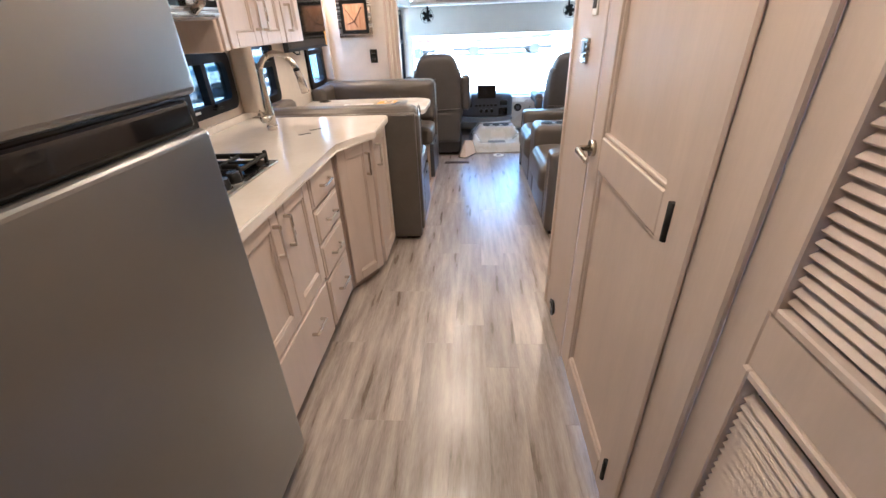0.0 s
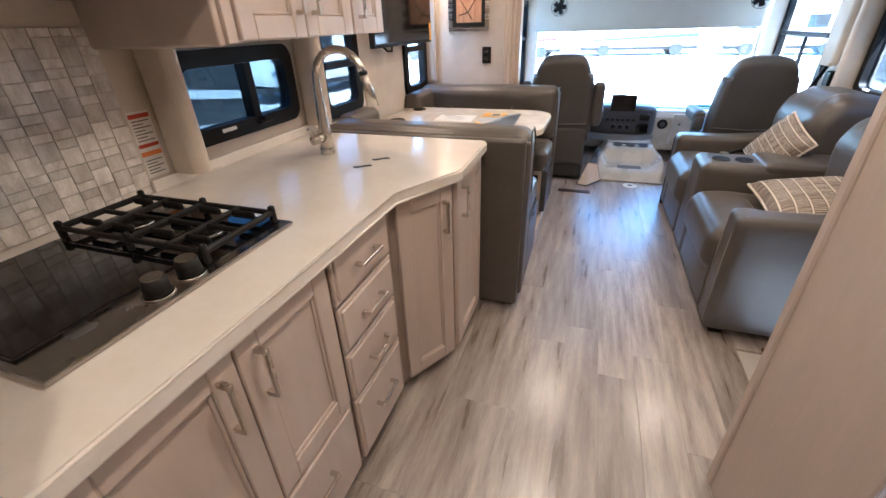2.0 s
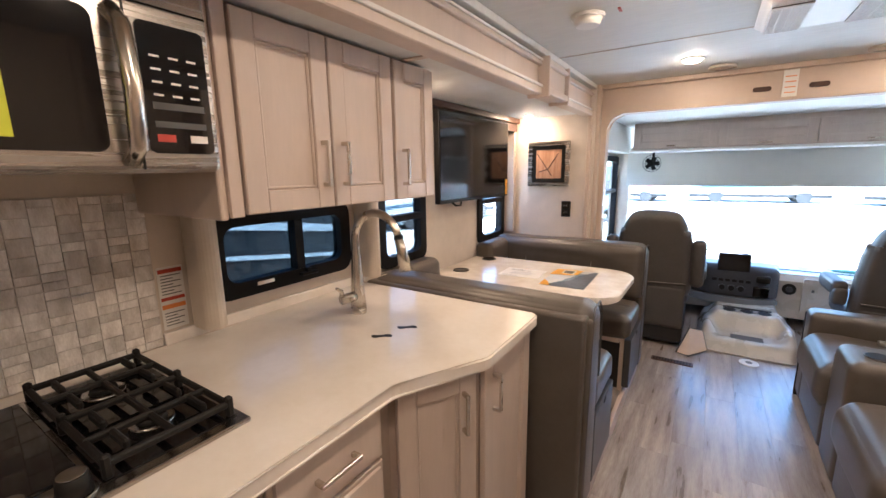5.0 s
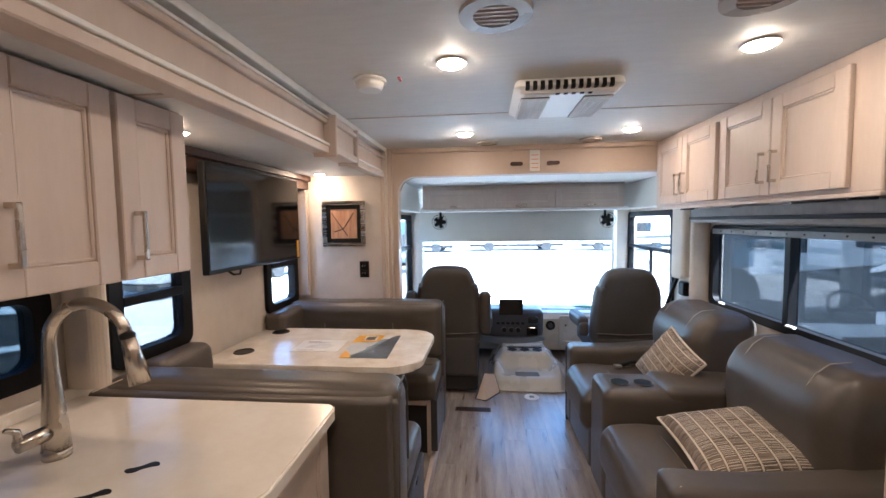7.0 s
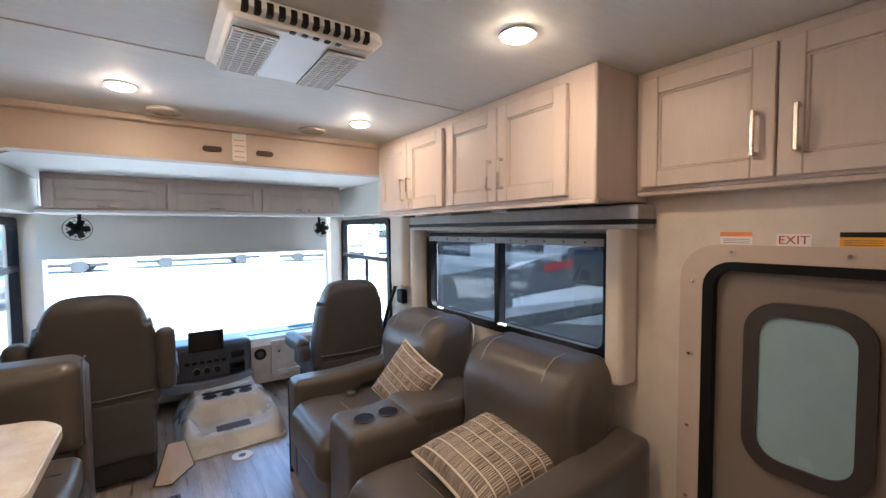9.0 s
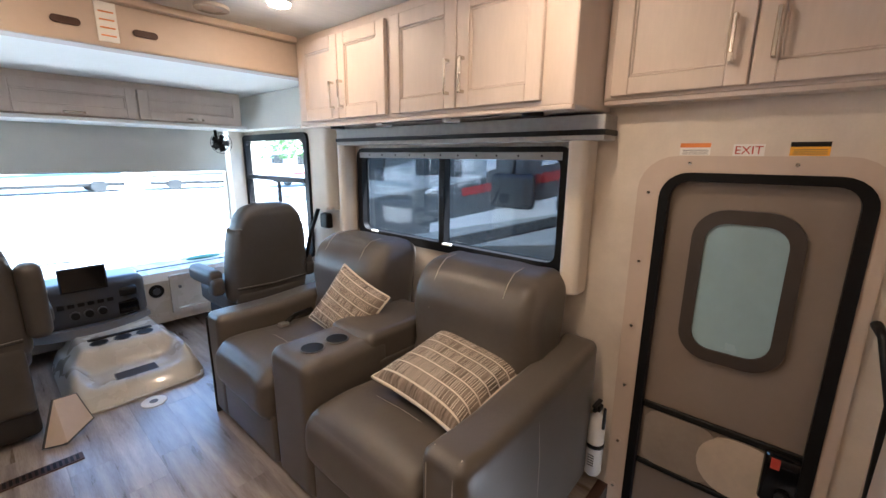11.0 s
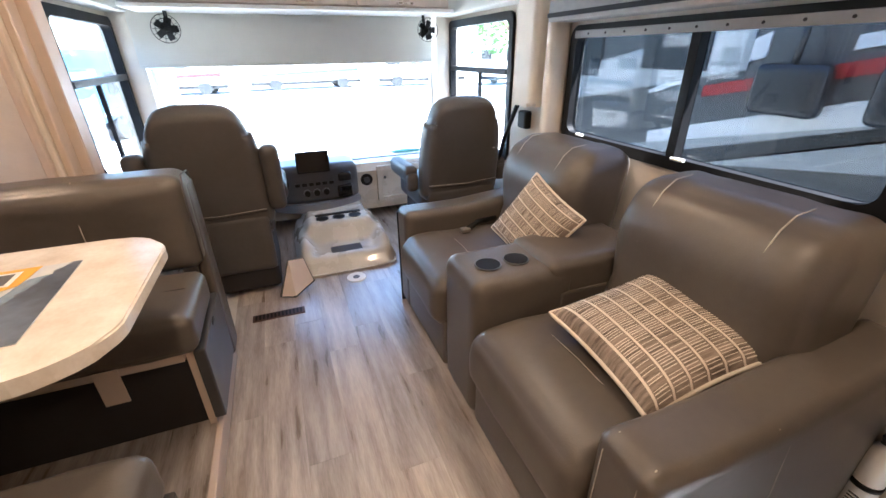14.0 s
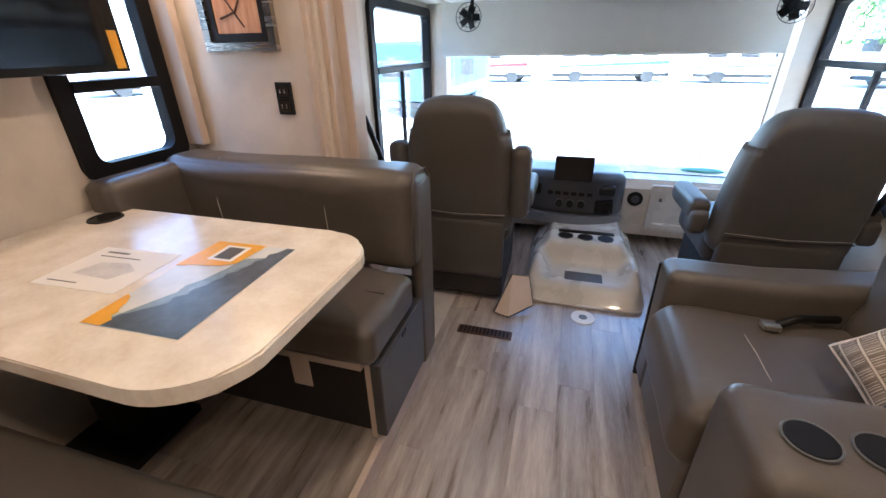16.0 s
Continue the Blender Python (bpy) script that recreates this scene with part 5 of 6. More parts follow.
prism("clear_slider", rounded(2.2, 0.19, 2.44, 0.423, 0.05), XR + 0.010, XR + 0.018, 0, material("clear_plastic", (0.30, 0.25, 0.21), 0.1, rvar=0.02), ed)
prism("slider_disc", rounded(1.985, 0.19, 2.25, 0.42, 0.112), XR + 0.008, XR + 0.02, 0, material("cream_plastic", (0.55, 0.46, 0.36), 0.35), ed)
box("lock_body", (XR - 0.012, 1.952, 0.25), (XR + 0.02, 2.06, 0.44), GLOSS, 0.012, ed); box("lock_tab", (XR - 0.015, 2.015, 0.385), (XR - 0.011, 2.04, 0.425), RED, 0.002, ed)
cyl("lock_knob", (XR - 0.02, 1.995, 0.29), 0.02, 0.03, 0, BLACK, ed)
for y, z in ((2.52, 1.28), (2.525, 1.02), (2.525, 0.76), (2.525, 0.50), (2.525, 0.24), (2.525, 0.02), (2.40, 1.385), (2.12, 1.385)): cyl("screw_cap", (XR - 0.014, y, z), 0.011, 0.006, 0, TRIM, ed, seg=14); cyl("screw", (XR - 0.018, y, z), 0.006, 0.003, 0, STEEL, ed, seg=10)
gb = empty("grab_bar", (1.50, 1.87, 0.55), "black grab bar beside the entry door", "grab bar")
tube("bar", [(XR - 0.02, 1.885, 0.95), (XR - 0.07, 1.87, 0.93), (XR - 0.10, 1.83, 0.75), (XR - 0.08, 1.82, 0.40), (XR - 0.02, 1.82, 0.36)], 0.014, BLACK, gb, 10)
for y, mat, lb in ((2.394, ORANGE, "orange and white warning sticker above the door"), (2.10, YELLOW, "yellow warning sticker above the door")):
    g = empty("door_sticker", (XR, y, 1.43), lb, "sticker", "door stickers"); w = 0.045
    box("sheet", (XR - 0.0015, y - w, 1.412), (XR, y + w, 1.452), PAPER if mat is ORANGE else YELLOW, 0, g); box("bar", (XR - 0.0025, y - w, 1.438), (XR - 0.0012, y + w, 1.452), mat if mat is ORANGE else BLACK, 0, g)
    boxes("print_lines", [((XR - 0.0022, y - w + 0.006, 1.416 + 0.006 * k), (XR - 0.0012, y + w - 0.008, 1.418 + 0.006 * k)) for k in range(3)], RVGREY, 0, g)
ex = empty("exit_sign", (XR, 2.245, 1.43), "white sticker with red EXIT lettering", "sign"); box("sheet", (XR - 0.0015, 2.205, 1.41), (XR, 2.287, 1.447), PAPER, 0, ex)
tagged(text_mesh("lettering", "EXIT", 0.036, Matrix.Translation((XR - 0.003, 2.246, 1.4165)) @ pose(0, 0, 0, 90, 0, -90), RED, ex), "red letters EXIT")

# stepwell
structure(boxes("stepwell", [((0.86, 2.545, -0.45), (XR, 2.565, -0.002)), ((0.86, 1.78, -0.45), (0.88, 2.545, -0.002)), ((0.86, 1.78, -0.50), (XR + 0.05, 2.565, -0.45))], CARPET, 0.002), "grey carpeted entry stepwell", "stepwell")
structure(boxes("step", [((0.88, 1.80, -0.45), (1.10, 2.545, -0.22))], DARK, 0.01), "dark entry step with rounded nosing", "step")
structure(boxes("stepwell_edge", [((0.845, 2.545, -0.006), (XR - 0.01, 2.59, 0.008)), ((0.845, 1.80, -0.006), (0.89, 2.545, 0.008))], BROWN, 0.003), "dark edging round the stepwell", "trim")
fe = empty("fire_extinguisher", (1.48, 2.595, 0.08), "white fire extinguisher with black head on the wall", "fire extinguisher")
X, Y = 1.49, 2.605
tube("cylinder", [(X, Y, 0.06), (X, Y, 0.07), (X, Y, 0.08), (X, Y, 0.30), (X, Y, 0.335), (X, Y, 0.35), (X, Y, 0.37)], [0.024, 0.032, 0.036, 0.036, 0.03, 0.016, 0.014], WHITE, fe, 20)
boxes("head", [((X - 0.02, Y - 0.015, 0.368), (X + 0.02, Y + 0.015, 0.392)), ((X - 0.055, Y - 0.01, 0.40), (X + 0.02, Y + 0.01, 0.412)), ((X - 0.05, Y - 0.009, 0.378), (X, Y + 0.009, 0.387)), ((X - 0.025, Y - 0.04, 0.30), (X - 0.012, Y - 0.028, 0.40))], BLACK, 0.004, fe)
cyl("band", (X, Y, 0.21), 0.0385, 0.018, 2, BLACK, fe); boxes("print_lines", [((X - 0.0375, Y - 0.014, 0.12 + 0.012 * k), (X - 0.0355, Y + 0.012, 0.124 + 0.012 * k)) for k in range(5)], INK, 0, fe); boxes("bracket", [((X + 0.03, Y - 0.02, 0.05), (XR, Y + 0.02, 0.30))], BLACK, 0.002, fe)

# ---- cab ----
def cab_seat(name, x, y, rot, label, ztop):
    """A high-backed cab seat facing +y in its own frame, turned by rot."""
    g = new(name); g.matrix_basis = pose(x, y, 0, 0, 0, rot); OFF[g.name] = Vector((0, 0, 0)); tagged(g, label, "seat", "cab seats")
    def taper(w):
        k = max(0, (w.z - 0.72) / (ztop - 0.72)); return (w.x * (1 - 0.27 * k ** 1.6), w.y - 0.12 * (w.z - 0.45), w.z + (-0.05 * (w.x / 0.27) ** 4 if w.z > ztop - 0.15 else 0))
    cushion("backrest", (-0.285, -0.07, 0.42), (0.285, 0.09, ztop), 0.07, LEATHER2, g, 0.012, 1, 18, taper)
    cushion("seat", (-0.27, 0.02, 0.34), (0.27, 0.52, 0.50), 0.05, LEATHER2, g, 0.015, 2, 12)
    cushion("back_pocket", (-0.25, -0.085, 0.16), (0.25, -0.03, 0.52), 0.025, LEATHER2, g, 0.004, 1, 8)
    cushion("skirt", (-0.25, -0.07, 0.03), (0.25, 0.42, 0.36), 0.03, DARK, g, 0.0, 1, 8)
    for s in (-1, 1):
        cushion("armrest", (s * 0.335 - 0.045, 0.0, 0.56), (s * 0.335 + 0.045, 0.36, 0.66), 0.03, LEATHER2, g, 0.004, 2, 8)
        if name == "driver_seat": cushion("armrest_mount", (s * 0.315 - 0.05, -0.10, 0.52), (s * 0.315 + 0.05, 0.03, 0.90), 0.045, LEATHER2, g, 0, 2, 10, lambda w: (w.x, w.y - 0.10 * (w.z - 0.6), w.z))
        else: cushion("armrest_mount", (s * 0.335 - 0.04, -0.03, 0.50), (s * 0.335 + 0.04, 0.08, 0.62), 0.03, LEATHER2, g, 0, 2, 8)
    tube("seam", [(-0.25, -0.093, 0.535), (0, -0.099, 0.525), (0.25, -0.093, 0.535)], 0.003, DARK, g, 5)
    tube("stitch", [(-0.25, -0.094, 0.548), (0, -0.1, 0.538), (0.25, -0.094, 0.548)], 0.0016, STITCH, g, 5)
    cyl("pedestal", (0, 0.22, 0.02), 0.2, 0.04, 2, BLACK, g)
    return g
cab_seat("driver_seat", -0.31, 4.83, 0, "grey leatherette high-backed driver seat seen from behind", 1.12)
cab_seat("passenger_seat", 1.18, 4.87, 2, "grey leatherette high-backed passenger seat with armrests", 1.09)

da_ = empty("dashboard", (0.35, 5.8, 0), "cream dashboard with dark centre console and glove box", "dashboard")
prism("body", [(5.74, 0.10), (5.72, 0.44), (5.76, 0.50), (YF - 0.001, 0.515), (YF - 0.001, 0.10)], -0.85, 1.595, 0, CREAM, da_, 0.006)
def dash_bow(x): return 0.13 * ((x - 0.27) / 0.35) ** 2
cushion("binnacle", (-0.08, 5.50, 0.285), (0.62, 5.80, 0.585), 0.055, BIN, da_, 0.0, 2, 20, lambda w: (w.x, w.y + dash_bow(w.x), w.z - 0.25 * dash_bow(w.x)), 0.0)
cushion("instrument_hood", (-0.64, 5.58, 0.30), (-0.02, 5.80, 0.56), 0.06, BIN, da_, 0.0, 2, 12, None, 0.0)
arc = [-0.07 + 0.0345 * i for i in range(21)]
prism("lower_lip", [(x, 5.475 + dash_bow(x)) for x in arc] + [(0.60, 5.78), (-0.05, 5.78)], 0.225, 0.288, 2, RVLIP, da_, 0.016, 3)
bm = bmesh.new(); add_box(bm, (0.15, 5.49, 0.53), (0.39, 5.51, 0.69), 0.006, 2); obj("tablet", bm, BLACK, da_); box("tablet_screen", (0.16, 5.487, 0.542), (0.38, 5.491, 0.68), SCREEN, 0, da_)
for k in range(3): cyl("knob", (0.20 + 0.07 * k, 5.495, 0.375), 0.022, 0.03, 1, BLACK, da_); cyl("knob_ring", (0.20 + 0.07 * k, 5.502, 0.375), 0.027, 0.012, 1, RVGREY, da_)
boxes("switch_row", [((0.12 + 0.05 * k, 5.497, 0.43), (0.155 + 0.05 * k, 5.535, 0.455)) for k in range(6)], BLACK, 0.002, da_); box("cubby", (0.43, 5.522, 0.31), (0.545, 5.60, 0.40), GLOSS, 0.008, da_); box("air_outlet", (0.44, 5.525, 0.43), (0.55, 5.60, 0.50), BLACK, 0.02, da_); box("air_outlet", (0.0, 5.525, 0.41), (0.08, 5.60, 0.49), BLACK, 0.02, da_)
cyl("air_vent", (0.70, 5.725, 0.37), 0.05, 0.03, 1, BLACK, da_); cyl("air_vent_hub", (0.70, 5.708, 0.37), 0.025, 0.02, 1, BIN, da_)
ring("glove_frame", rounded(0.79, 0.16, 1.34, 0.475, 0.015), rounded(0.83, 0.20, 1.30, 0.42, 0.01), 5.70, 5.735, 1, CREAM, da_); box("glove_gap", (0.83, 5.725, 0.41), (1.30, 5.735, 0.435), BLACK, 0.002, da_); box("glove_latch", (0.85, 5.71, 0.36), (0.87, 5.735, 0.385), RVGREY, 0.004, da_)
box("dash_seam", (0.62, 5.9, 0.506), (1.45, 5.905, 0.512), RVGREY, 0.001, da_)
gm = material("green_dash_inlay", (0.10, 0.30, 0.24), 0.4)
bm = bmesh.new(); bmesh.ops.create_uvsphere(bm, u_segments=20, v_segments=8, radius=0.14)
for q in bm.verts: q.co.z = max(0, q.co.z) * 0.16; q.co.y *= 0.4
bmesh.ops.translate(bm, verts=bm.verts, vec=(1.15, 6.03, 0.510)); obj("defrost_cover", bm, gm, da_, True)
swl = empty("steering_wheel", (-0.30, 5.45, 0.62), "black steering wheel in front of the driver seat", "steering wheel")
tube("rim", [(-0.30 + 0.2 * math.cos(2 * math.pi * i / 32), 5.44 + 0.12 * math.sin(2 * math.pi * i / 32), 0.62 + 0.16 * math.sin(2 * math.pi * i / 32)) for i in range(32)], 0.015, BLACK, swl, 8, True)
tube("column", [(-0.30, 5.62, 0.45), (-0.30, 5.45, 0.62)], 0.04, BLACK, swl); tube("spoke", [(-0.5, 5.44, 0.62), (-0.1, 5.44, 0.62)], 0.018, BLACK, swl, 8)

dg = empty("engine_cover", (0.39, 5.1, 0), "glossy cream moulded engine cover between the cab seats", "engine cover")
def smooth(a, b, v):
    k = max(0.0, min(1.0, (v - a) / (b - a))); return k * k * (3 - 2 * k)
bm = bmesh.new(); n, m_ = 36, 34; rows = []
for j in range(m_ + 1):
    y = 4.83 + (5.62 - 4.83) * j / m_; row = []
    for i in range(n + 1):
        u = -1 + 2 * i / n; au = abs(u)
        front = 0.09 * smooth(4.83, 4.95, y)                                   # sloping front lip
        step = 0.135 * smooth(5.13, 5.22, y) * (1 - smooth(0.60, 0.80, au))    # raised back with the cup holders
        shoulder = 0.075 * math.exp(-((au - 0.80) / 0.13) ** 2) * smooth(4.93, 5.06, y) * (1 - 0.5 * smooth(5.25, 5.5, y))
        dish = -0.022 * (1 - smooth(0.45, 0.72, au)) * math.exp(-((y - 5.03) / 0.07) ** 2)
        z = (front + step + shoulder + dish) * (1 - smooth(0.90, 1.0, au)) + 0.012
        corner = 0.10 * smooth(0.72, 1.0, au) ** 2 * (1 - smooth(4.83, 5.0, y))
        row.append(bm.verts.new((0.385 + u * 0.34, y + corner, z if 0 < j else 0.0)))
    rows.append(row)
for a, b in zip(rows, rows[1:]):
    for i in range(n): bm.faces.new((a[i], a[i + 1], b[i + 1], b[i]))
sh_ = obj("shell", bm, CREAM, dg, True)
sb = sh_.modifiers.new("smooth", 'SUBSURF'); sb.levels = 1; sb.render_levels = 1
tube("edge_piping", [(0.39 + 0.312 * math.copysign(abs(math.sin(a)) ** 0.35, math.sin(a)), 4.826 + 0.09 * (1 - abs(math.cos(a)) ** 0.5), 0.012) for a in [radians(-88 + 8 * i) for i in range(23)]], 0.008, CREAM, dg, 8)
bm = bmesh.new(); add_box(bm, (0.28, 4.965, 0.070), (0.495, 5.085, 0.090), 0.004, 1); obj("floor_mat_insert", bm, BIN, dg)
box("tray_slot", (0.22, 5.335, 0.228), (0.56, 5.375, 0.242), BLACK, 0.002, dg)
for x in (0.265, 0.385, 0.505): cyl("cup_holder", (x, 5.275, 0.234), 0.045, 0.012, 2, BLACK, dg); tube("cup_rim", [(x + 0.046 * math.cos(2 * math.pi * i / 20), 5.275 + 0.046 * math.sin(2 * math.pi * i / 20), 0.240) for i in range(20)], 0.003, RVGREY, dg, 5, True)

fp = empty("floor_port", (0.393, 4.735, 0), "white round floor plate with a hole", "floor plate"); cyl("plate", (0.393, 4.735, 0.002), 0.062, 0.006, 2, WHITE, fp); cyl("hole", (0.393, 4.735, 0.005), 0.022, 0.003, 2, RVGREY, fp)
fv = empty("floor_vent", (-0.095, 4.47, 0), "dark bronze floor register", "vent"); box("frame", (-0.235, 4.44, 0.0), (0.045, 4.505, 0.006), BROWN, 0.002, fv); boxes("louvre", [((-0.222 + 0.02 * i, 4.45, 0.004), (-0.21 + 0.02 * i, 4.495, 0.008)) for i in range(13)], BLACK, 0.001, fv)
fl = empty("carpet_flap", (0.03, 4.72, 0), "beige folded carpet flap beside the driver seat", "carpet")
bm = bmesh.new(); P = [Vector(p) for p in ((-0.08, 4.66, 0.004), (0.0, 4.63, 0.004), (0.12, 4.74, 0.03), (0.08, 4.84, 0.15), (-0.01, 4.80, 0.17))]
nn = Vector((0.5, -0.6, 0.6)).normalized() * 0.012
A = [bm.verts.new(p) for p in P]; B = [bm.verts.new(p + nn) for p in P]; bm.faces.new(A[::-1]); bm.faces.new(B)
for i in range(5): bm.faces.new((A[i], A[(i + 1) % 5], B[(i + 1) % 5], B[i]))
obj("mat", bm, TRIM, fl); tube("binding", [p + nn * 0.5 for p in P], 0.007, INK, fl, 6, True)

# ---- outside ----
GZ = -0.95
structure(box("ground", (-900, -900, GZ - 0.2), (900, 900, GZ), CONCRETE, 0), "bright concrete lot", "ground")
def trailer(x, y, rot, L, h, kind, label, stripe=RVGREY):
    """A travel trailer or motorhome with windows, stripe, door and wheels; length along its own x."""
    g = new("motorhome"); g.matrix_basis = pose(x, y, GZ, 0, 0, rot); OFF[g.name] = Vector((0, 0, 0)); tagged(g, label, "motorhome", "parked motorhomes")
    cushion("body", (-L / 2, -1.2, 0.55), (L / 2, 1.2, h), 0.25, kind, g, 0, 1, 6, None, 0)
    for s in (-1, 1):
        boxes("window", [((-L / 2 + 0.8 + 1.7 * i, s * 1.2 - 0.02, h * 0.52), (-L / 2 + 1.8 + 1.7 * i, s * 1.2 + 0.02, h * 0.76)) for i in range(int((L - 1.2) / 1.7))], RVDARK, 0.02, g)
        prism("stripe", [(-L / 2 + 0.3, h * 0.3), (L / 2 - 0.4, h * 0.36), (L / 2 - 0.4, h * 0.44), (-L / 2 + 0.3, h * 0.34)], s * 1.205 - 0.01, s * 1.205 + 0.01, 1, stripe, g)
        for wx in (-L * 0.28, L * 0.3):
            w = cyl("wheel", (wx, s * 1.05, 0.4), 0.4, 0.25, 1, RVDARK, g)
    boxes("windshield", [((L / 2 - 0.03, -0.95, h * 0.5), (L / 2 + 0.02, 0.95, h * 0.8)), ((-L / 2 - 0.02, -0.6, h * 0.55), (-L / 2 + 0.03, 0.6, h * 0.75))], RVDARK, 0.03, g)
    boxes("underframe", [((-L / 2 + 0.2, -0.9, 0.35), (L / 2 - 0.2, 0.9, 0.56))], RVDARK, 0.02, g)
    return g
k = 0
for x, y, r, L, h, mt in ((-16, 33, 12, 9, 3.2, RVWHITE), (-6, 35, -6, 7.5, 3.0, RVWHITE), (2.5, 36, 4, 8, 3.1, RVWHITE), (11, 35, -10, 7, 2.9, RVWHITE), (19, 33, 14, 8, 3.2, RVWHITE), (28, 28, 40, 8, 3.2, RVWHITE), (-24, 24, 60, 8, 3.2, RVWHITE), (13.5, 13.5, 70, 7, 2.9, RVWHITE), (-11, 17, 80, 8, 3.1, RVWHITE)):
    trailer(x, y, r, L, h, mt, "white parked motorhome with dark windows on the lot", (RVGREY, RVRED, RVBLUE)[k % 3]); k += 1
tk = trailer(-5.0, 19.5, 75, 5.2, 2.5, RVBLUE, "blue delivery truck parked on the lot", RVWHITE)

# neighbour with swoosh graphics beyond the curb-side window
nb = empty("neighbour_motorhome", (4.6, 5.0, GZ), "large white motorhome with black and red swooshes parked alongside", "motorhome")
box("body", (4.3, 0.2, GZ + 0.5), (6.8, 9.5, GZ + 3.7), RVGREY, 0.2, nb, 4)
def swoosh(y0, y1, b0, b1, t0, t1, mat, dx):
    prism("swoosh", [(y0, b0), (y1, b1), (y1, t1), (y0, t0)], 4.28 - dx, 4.31 - dx, 0, mat, nb)
swoosh(0.6, 6.2, 1.80, 0.15, 1.93, 0.44, RVWHITE, 0.0); swoosh(0.6, 5.6, 1.88, 0.88, 2.00, 0.985, RVRED, 0.004)
swoosh(5.06, 6.3, 1.265, 0.86, 1.47, 0.90, RVWHITE, 0.0); swoosh(0.6, 4.42, 2.06, 1.31, 2.12, 1.415, RVWHITE, 0.0)
swoosh(0.6, 6.6, 1.85, -0.17, 1.80, 0.04, RVDARK, 0.003); swoosh(0.6, 9.1, 1.00, -0.40, 1.62, -0.38, RVSILVER, 0.001)
swoosh(5.2, 8.4, 1.15, 0.55, 1.62, 0.95, RVSILVER, 0.001)
boxes("window", [((4.27, 5.6, 1.12), (4.31, 6.5, 1.72)), ((4.27, 7.2, 1.0), (4.31, 8.5, 1.75)), ((4.27, 1.6, 2.05), (4.31, 3.0, 2.5))], RVDARK, 0.02, nb)
for y in (2.2, 8.0): cyl("wheel", (4.45, y, GZ + 0.45), 0.45, 0.3, 0, RVDARK, nb)
for my in (4.42, 3.55):
    mr = empty("side_mirror", (4.16, my + 0.3, 0.8), "black motorhome side mirror on an arm", "mirror", "side mirrors"); cushion("head", (4.06, my, 0.80), (4.22, my + 0.58, 1.22), 0.07, RVDARK, mr, 0, 0, 8); tube("arm", [(4.14, my + 0.3, 1.2), (4.16, my + 0.3, 1.5), (4.28, my + 0.3, 1.6)], 0.03, RVDARK, mr, 8)
# Added backdrop for the kitchen window; white swooshes stand in for glass reflections
nl = empty("backdrop_trailer", (-5.0, 1.0, GZ), "added dark grey motorhome with white swooshes standing in for window reflections", "motorhome")
box("body", (-7.2, -6.0, GZ + 0.4), (-4.4, 5.6, GZ + 3.6), RVDARK, 0.2, nl, 4)
for z, d in ((0.9, 0.10), (0.55, 0.05), (1.35, 0.07)): prism("swoosh", [(-2.0, z + 0.7), (5.3, z - 0.3), (5.3, z - 0.3 + d), (-2.0, z + 0.7 + d)], -4.41, -4.385, 0, RVWHITE, nl)
for y in (-3.0, 3.6): cyl("wheel", (-4.55, y, GZ + 0.45), 0.45, 0.3, 0, RVGREY, nl)

def tree(x, y, h, seed):
    g = new("tree"); g.matrix_basis = pose(x, y, GZ); OFF[g.name] = Vector((0, 0, 0)); tagged(g, "green broad-leaved tree at the edge of the lot", "tree", "trees")
    rng = random.Random(seed)
    tube("trunk", [(0, 0, 0), (0.1, 0.05, h * 0.25), (0, 0.1, h * 0.5), (0.1, 0, h * 0.8)], [0.28, 0.22, 0.16, 0.05], BARK, g, 8)
    tips = []
    for i in range(9):
        a = i * 2.4; z0 = h * (0.3 + 0.05 * i); e = (math.cos(a) * h * 0.33, math.sin(a) * h * 0.33, z0 + h * 0.25); tips.append(e)
        tube("limb", [(0, 0, z0), (e[0] * 0.5, e[1] * 0.5, z0 + h * 0.15), e], [0.1, 0.06, 0.02], BARK, g, 6)
    bm = bmesh.new()
    for i in range(2600):
        c = Vector(tips[i % 9]) * (0.55 + 0.55 * rng.random()); c += Vector((rng.gauss(0, 1), rng.gauss(0, 1), rng.gauss(0, 0.8))) * h * 0.085; c.z = max(c.z, h * 0.3)
        u = Vector((rng.gauss(0, 1), rng.gauss(0, 1), rng.gauss(0, 1))).normalized(); w = u.orthogonal().normalized(); s = 0.10 + 0.12 * rng.random()
        bm.faces.new([bm.verts.new(c + u * s), bm.verts.new(c + w * s * 0.5), bm.verts.new(c - u * s), bm.verts.new(c - w * s * 0.5)])
    tagged(obj("leaves", bm, LEAF, g), kind="stuff")
for i, (x, y, h) in enumerate(((12, 22, 7.5), (17, 20, 8), (22, 24, 8.5), (15, 27, 8), (20, 14, 7.5), (-20, 38, 7), (30, 36, 8))): tree(x, y, h, i)

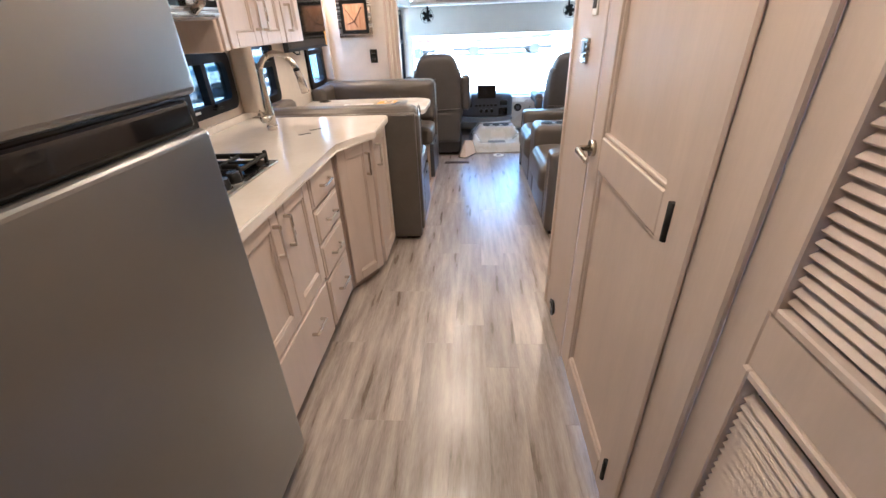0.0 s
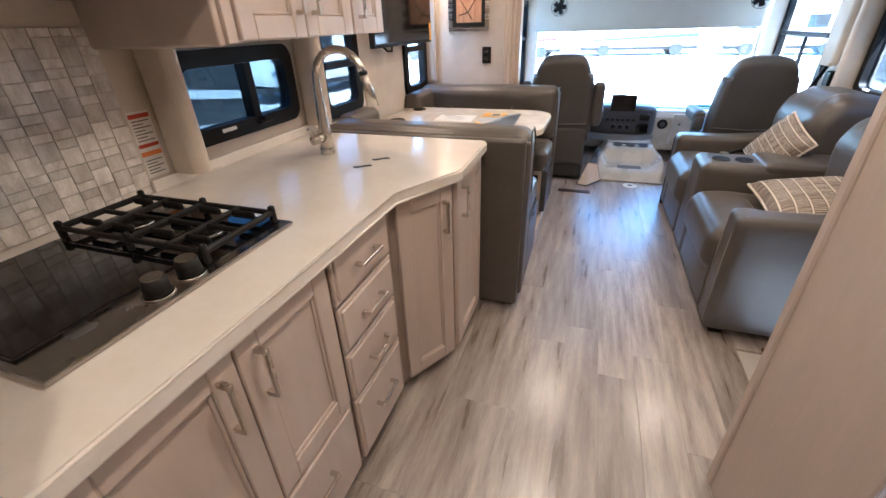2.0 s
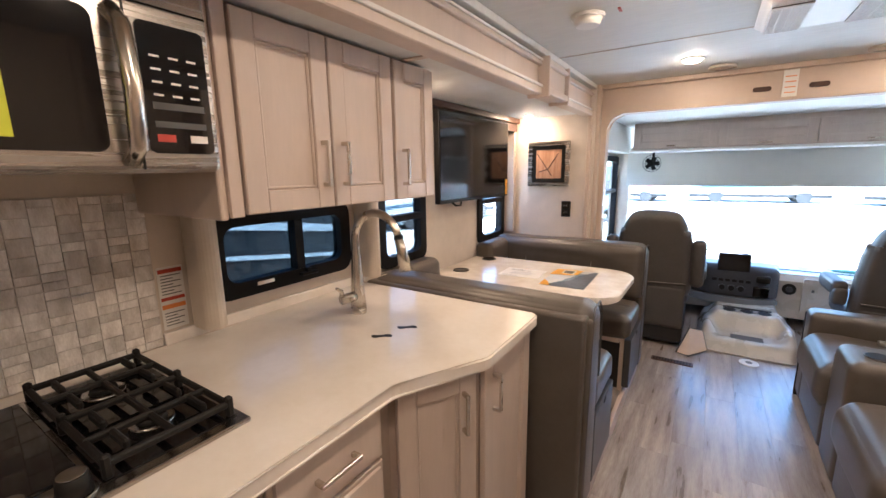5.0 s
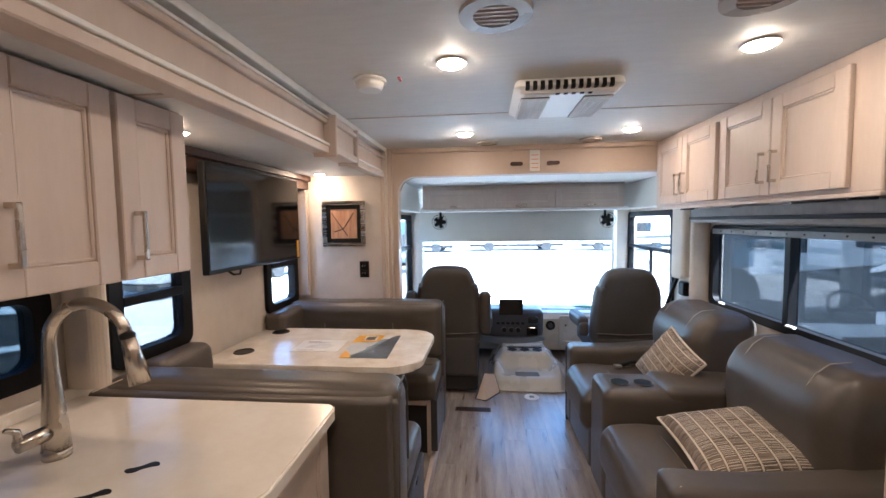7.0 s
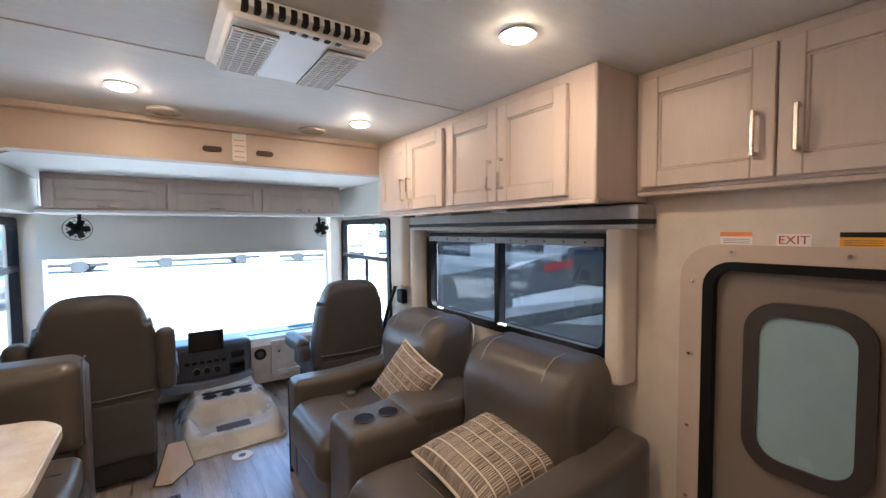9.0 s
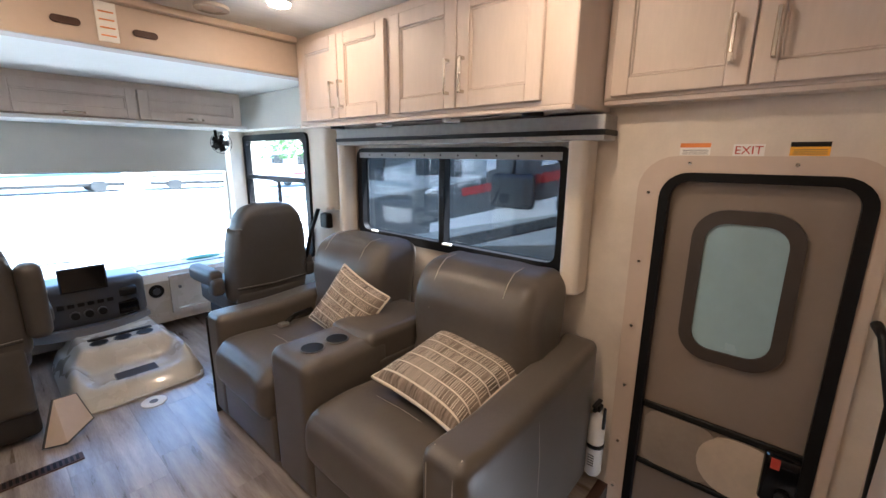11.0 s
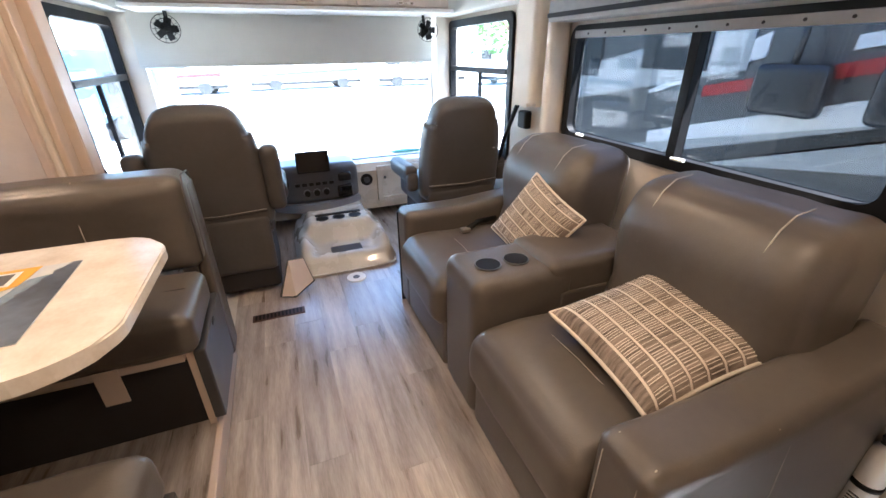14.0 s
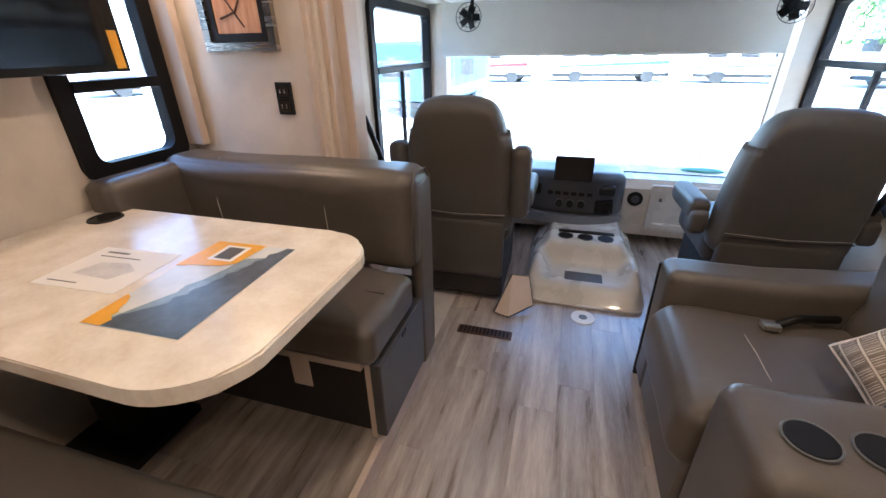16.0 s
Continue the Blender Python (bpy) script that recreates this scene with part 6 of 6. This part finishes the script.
# ---- pieces: backsplash tiles and floor planks ----
bk = structure(box("backsplash", (XL, 0.845, 0.916), (XL + 0.004, 1.648, 1.40), GROUT, 0), "marble mosaic backsplash behind the cooktop", "backsplash")
OFF[bk.name] = Vector((0, 0, 0))
def shared(name, lo, hi, mat, bev):
    bm = bmesh.new(); add_box(bm, lo, hi, bev, 1); me = bpy.data.meshes.new(name); bm.to_mesh(me); bm.free(); me.materials.append(mat); return me
rng = random.Random(4)
tile_meshes = {}
def tile(y0, y1, z0, z1):
    key = (round(y1 - y0, 3), round(z1 - z0, 3))
    if key not in tile_meshes: tile_meshes[key] = shared("tile", (0, 0.0007, 0.0007), (0.006, y1 - y0 - 0.0007, z1 - z0 - 0.0007), TILE, 0.001)
    t = new("tile", tile_meshes[key]); t.location = (XL + 0.003 + 0.0012 * rng.random(), y0, z0); t.parent = bk
CW, CH = 0.0502, 0.0482
for i in range(16):
    y = 0.847 + CW * i; z = 0.917 - (CH / 2 if i % 2 else 0)
    while z < 1.395:
        z0, z1 = max(z, 0.917), min(z + CH, 1.397)
        if z1 - z0 > 0.008:
            if rng.random() < 0.3 and z1 - z0 > 0.04: tile(y, y + CW, z0, z0 + 0.024); tile(y, y + CW, z0 + 0.024, z1)
            else: tile(y, y + CW, z0, z1)
        z += CH
fb = structure(box("floor", (XL, YB, -0.0125), (0.86, 5.02, -0.0115), GROUT, 0), "grey-brown wood-look vinyl plank floor", "floor"); OFF[fb.name] = Vector((0, 0, 0))
W, PL = 0.152, 0.914
cache = {}
def plank(x0, x1, y0, y1, z=0.0):
    key = (round(x1 - x0, 3), round(y1 - y0, 3))
    if key not in cache: cache[key] = shared("plank", (0.0002, 0.0003, -0.011), (x1 - x0 - 0.0002, y1 - y0 - 0.0003, 0), PLANK, 0.0003)
    p = new("plank", cache[key]); p.location = (x0, y0, z); p.parent = fb
rng = random.Random(11)
c = 0
x = XL
while x < XR - 0.001:
    x1 = min(x + W, XR); y = YB - rng.choice((0, 0.15, 0.3, 0.46, 0.6, 0.76))
    while y < 5.02:
        a, b = max(y, YB), min(y + PL, 5.02)
        spans = [(a, b)]
        if x1 > 0.87: spans = [(a, min(b, 1.8)), (max(a, 2.56), b)]
        for s0, s1 in spans:
            if x1 < -0.32 and s1 > 2.62:
                if 2.62 - s0 > 0.03: plank(x, x1, s0, 2.62)
                if min(s1, 4.249) - max(s0, 2.62) > 0.03: plank(x, x1, max(s0, 2.62), min(s1, 4.249), FZ)
            elif s1 - s0 > 0.03: plank(x, x1, s0, s1)
        y += PL
    x = x1
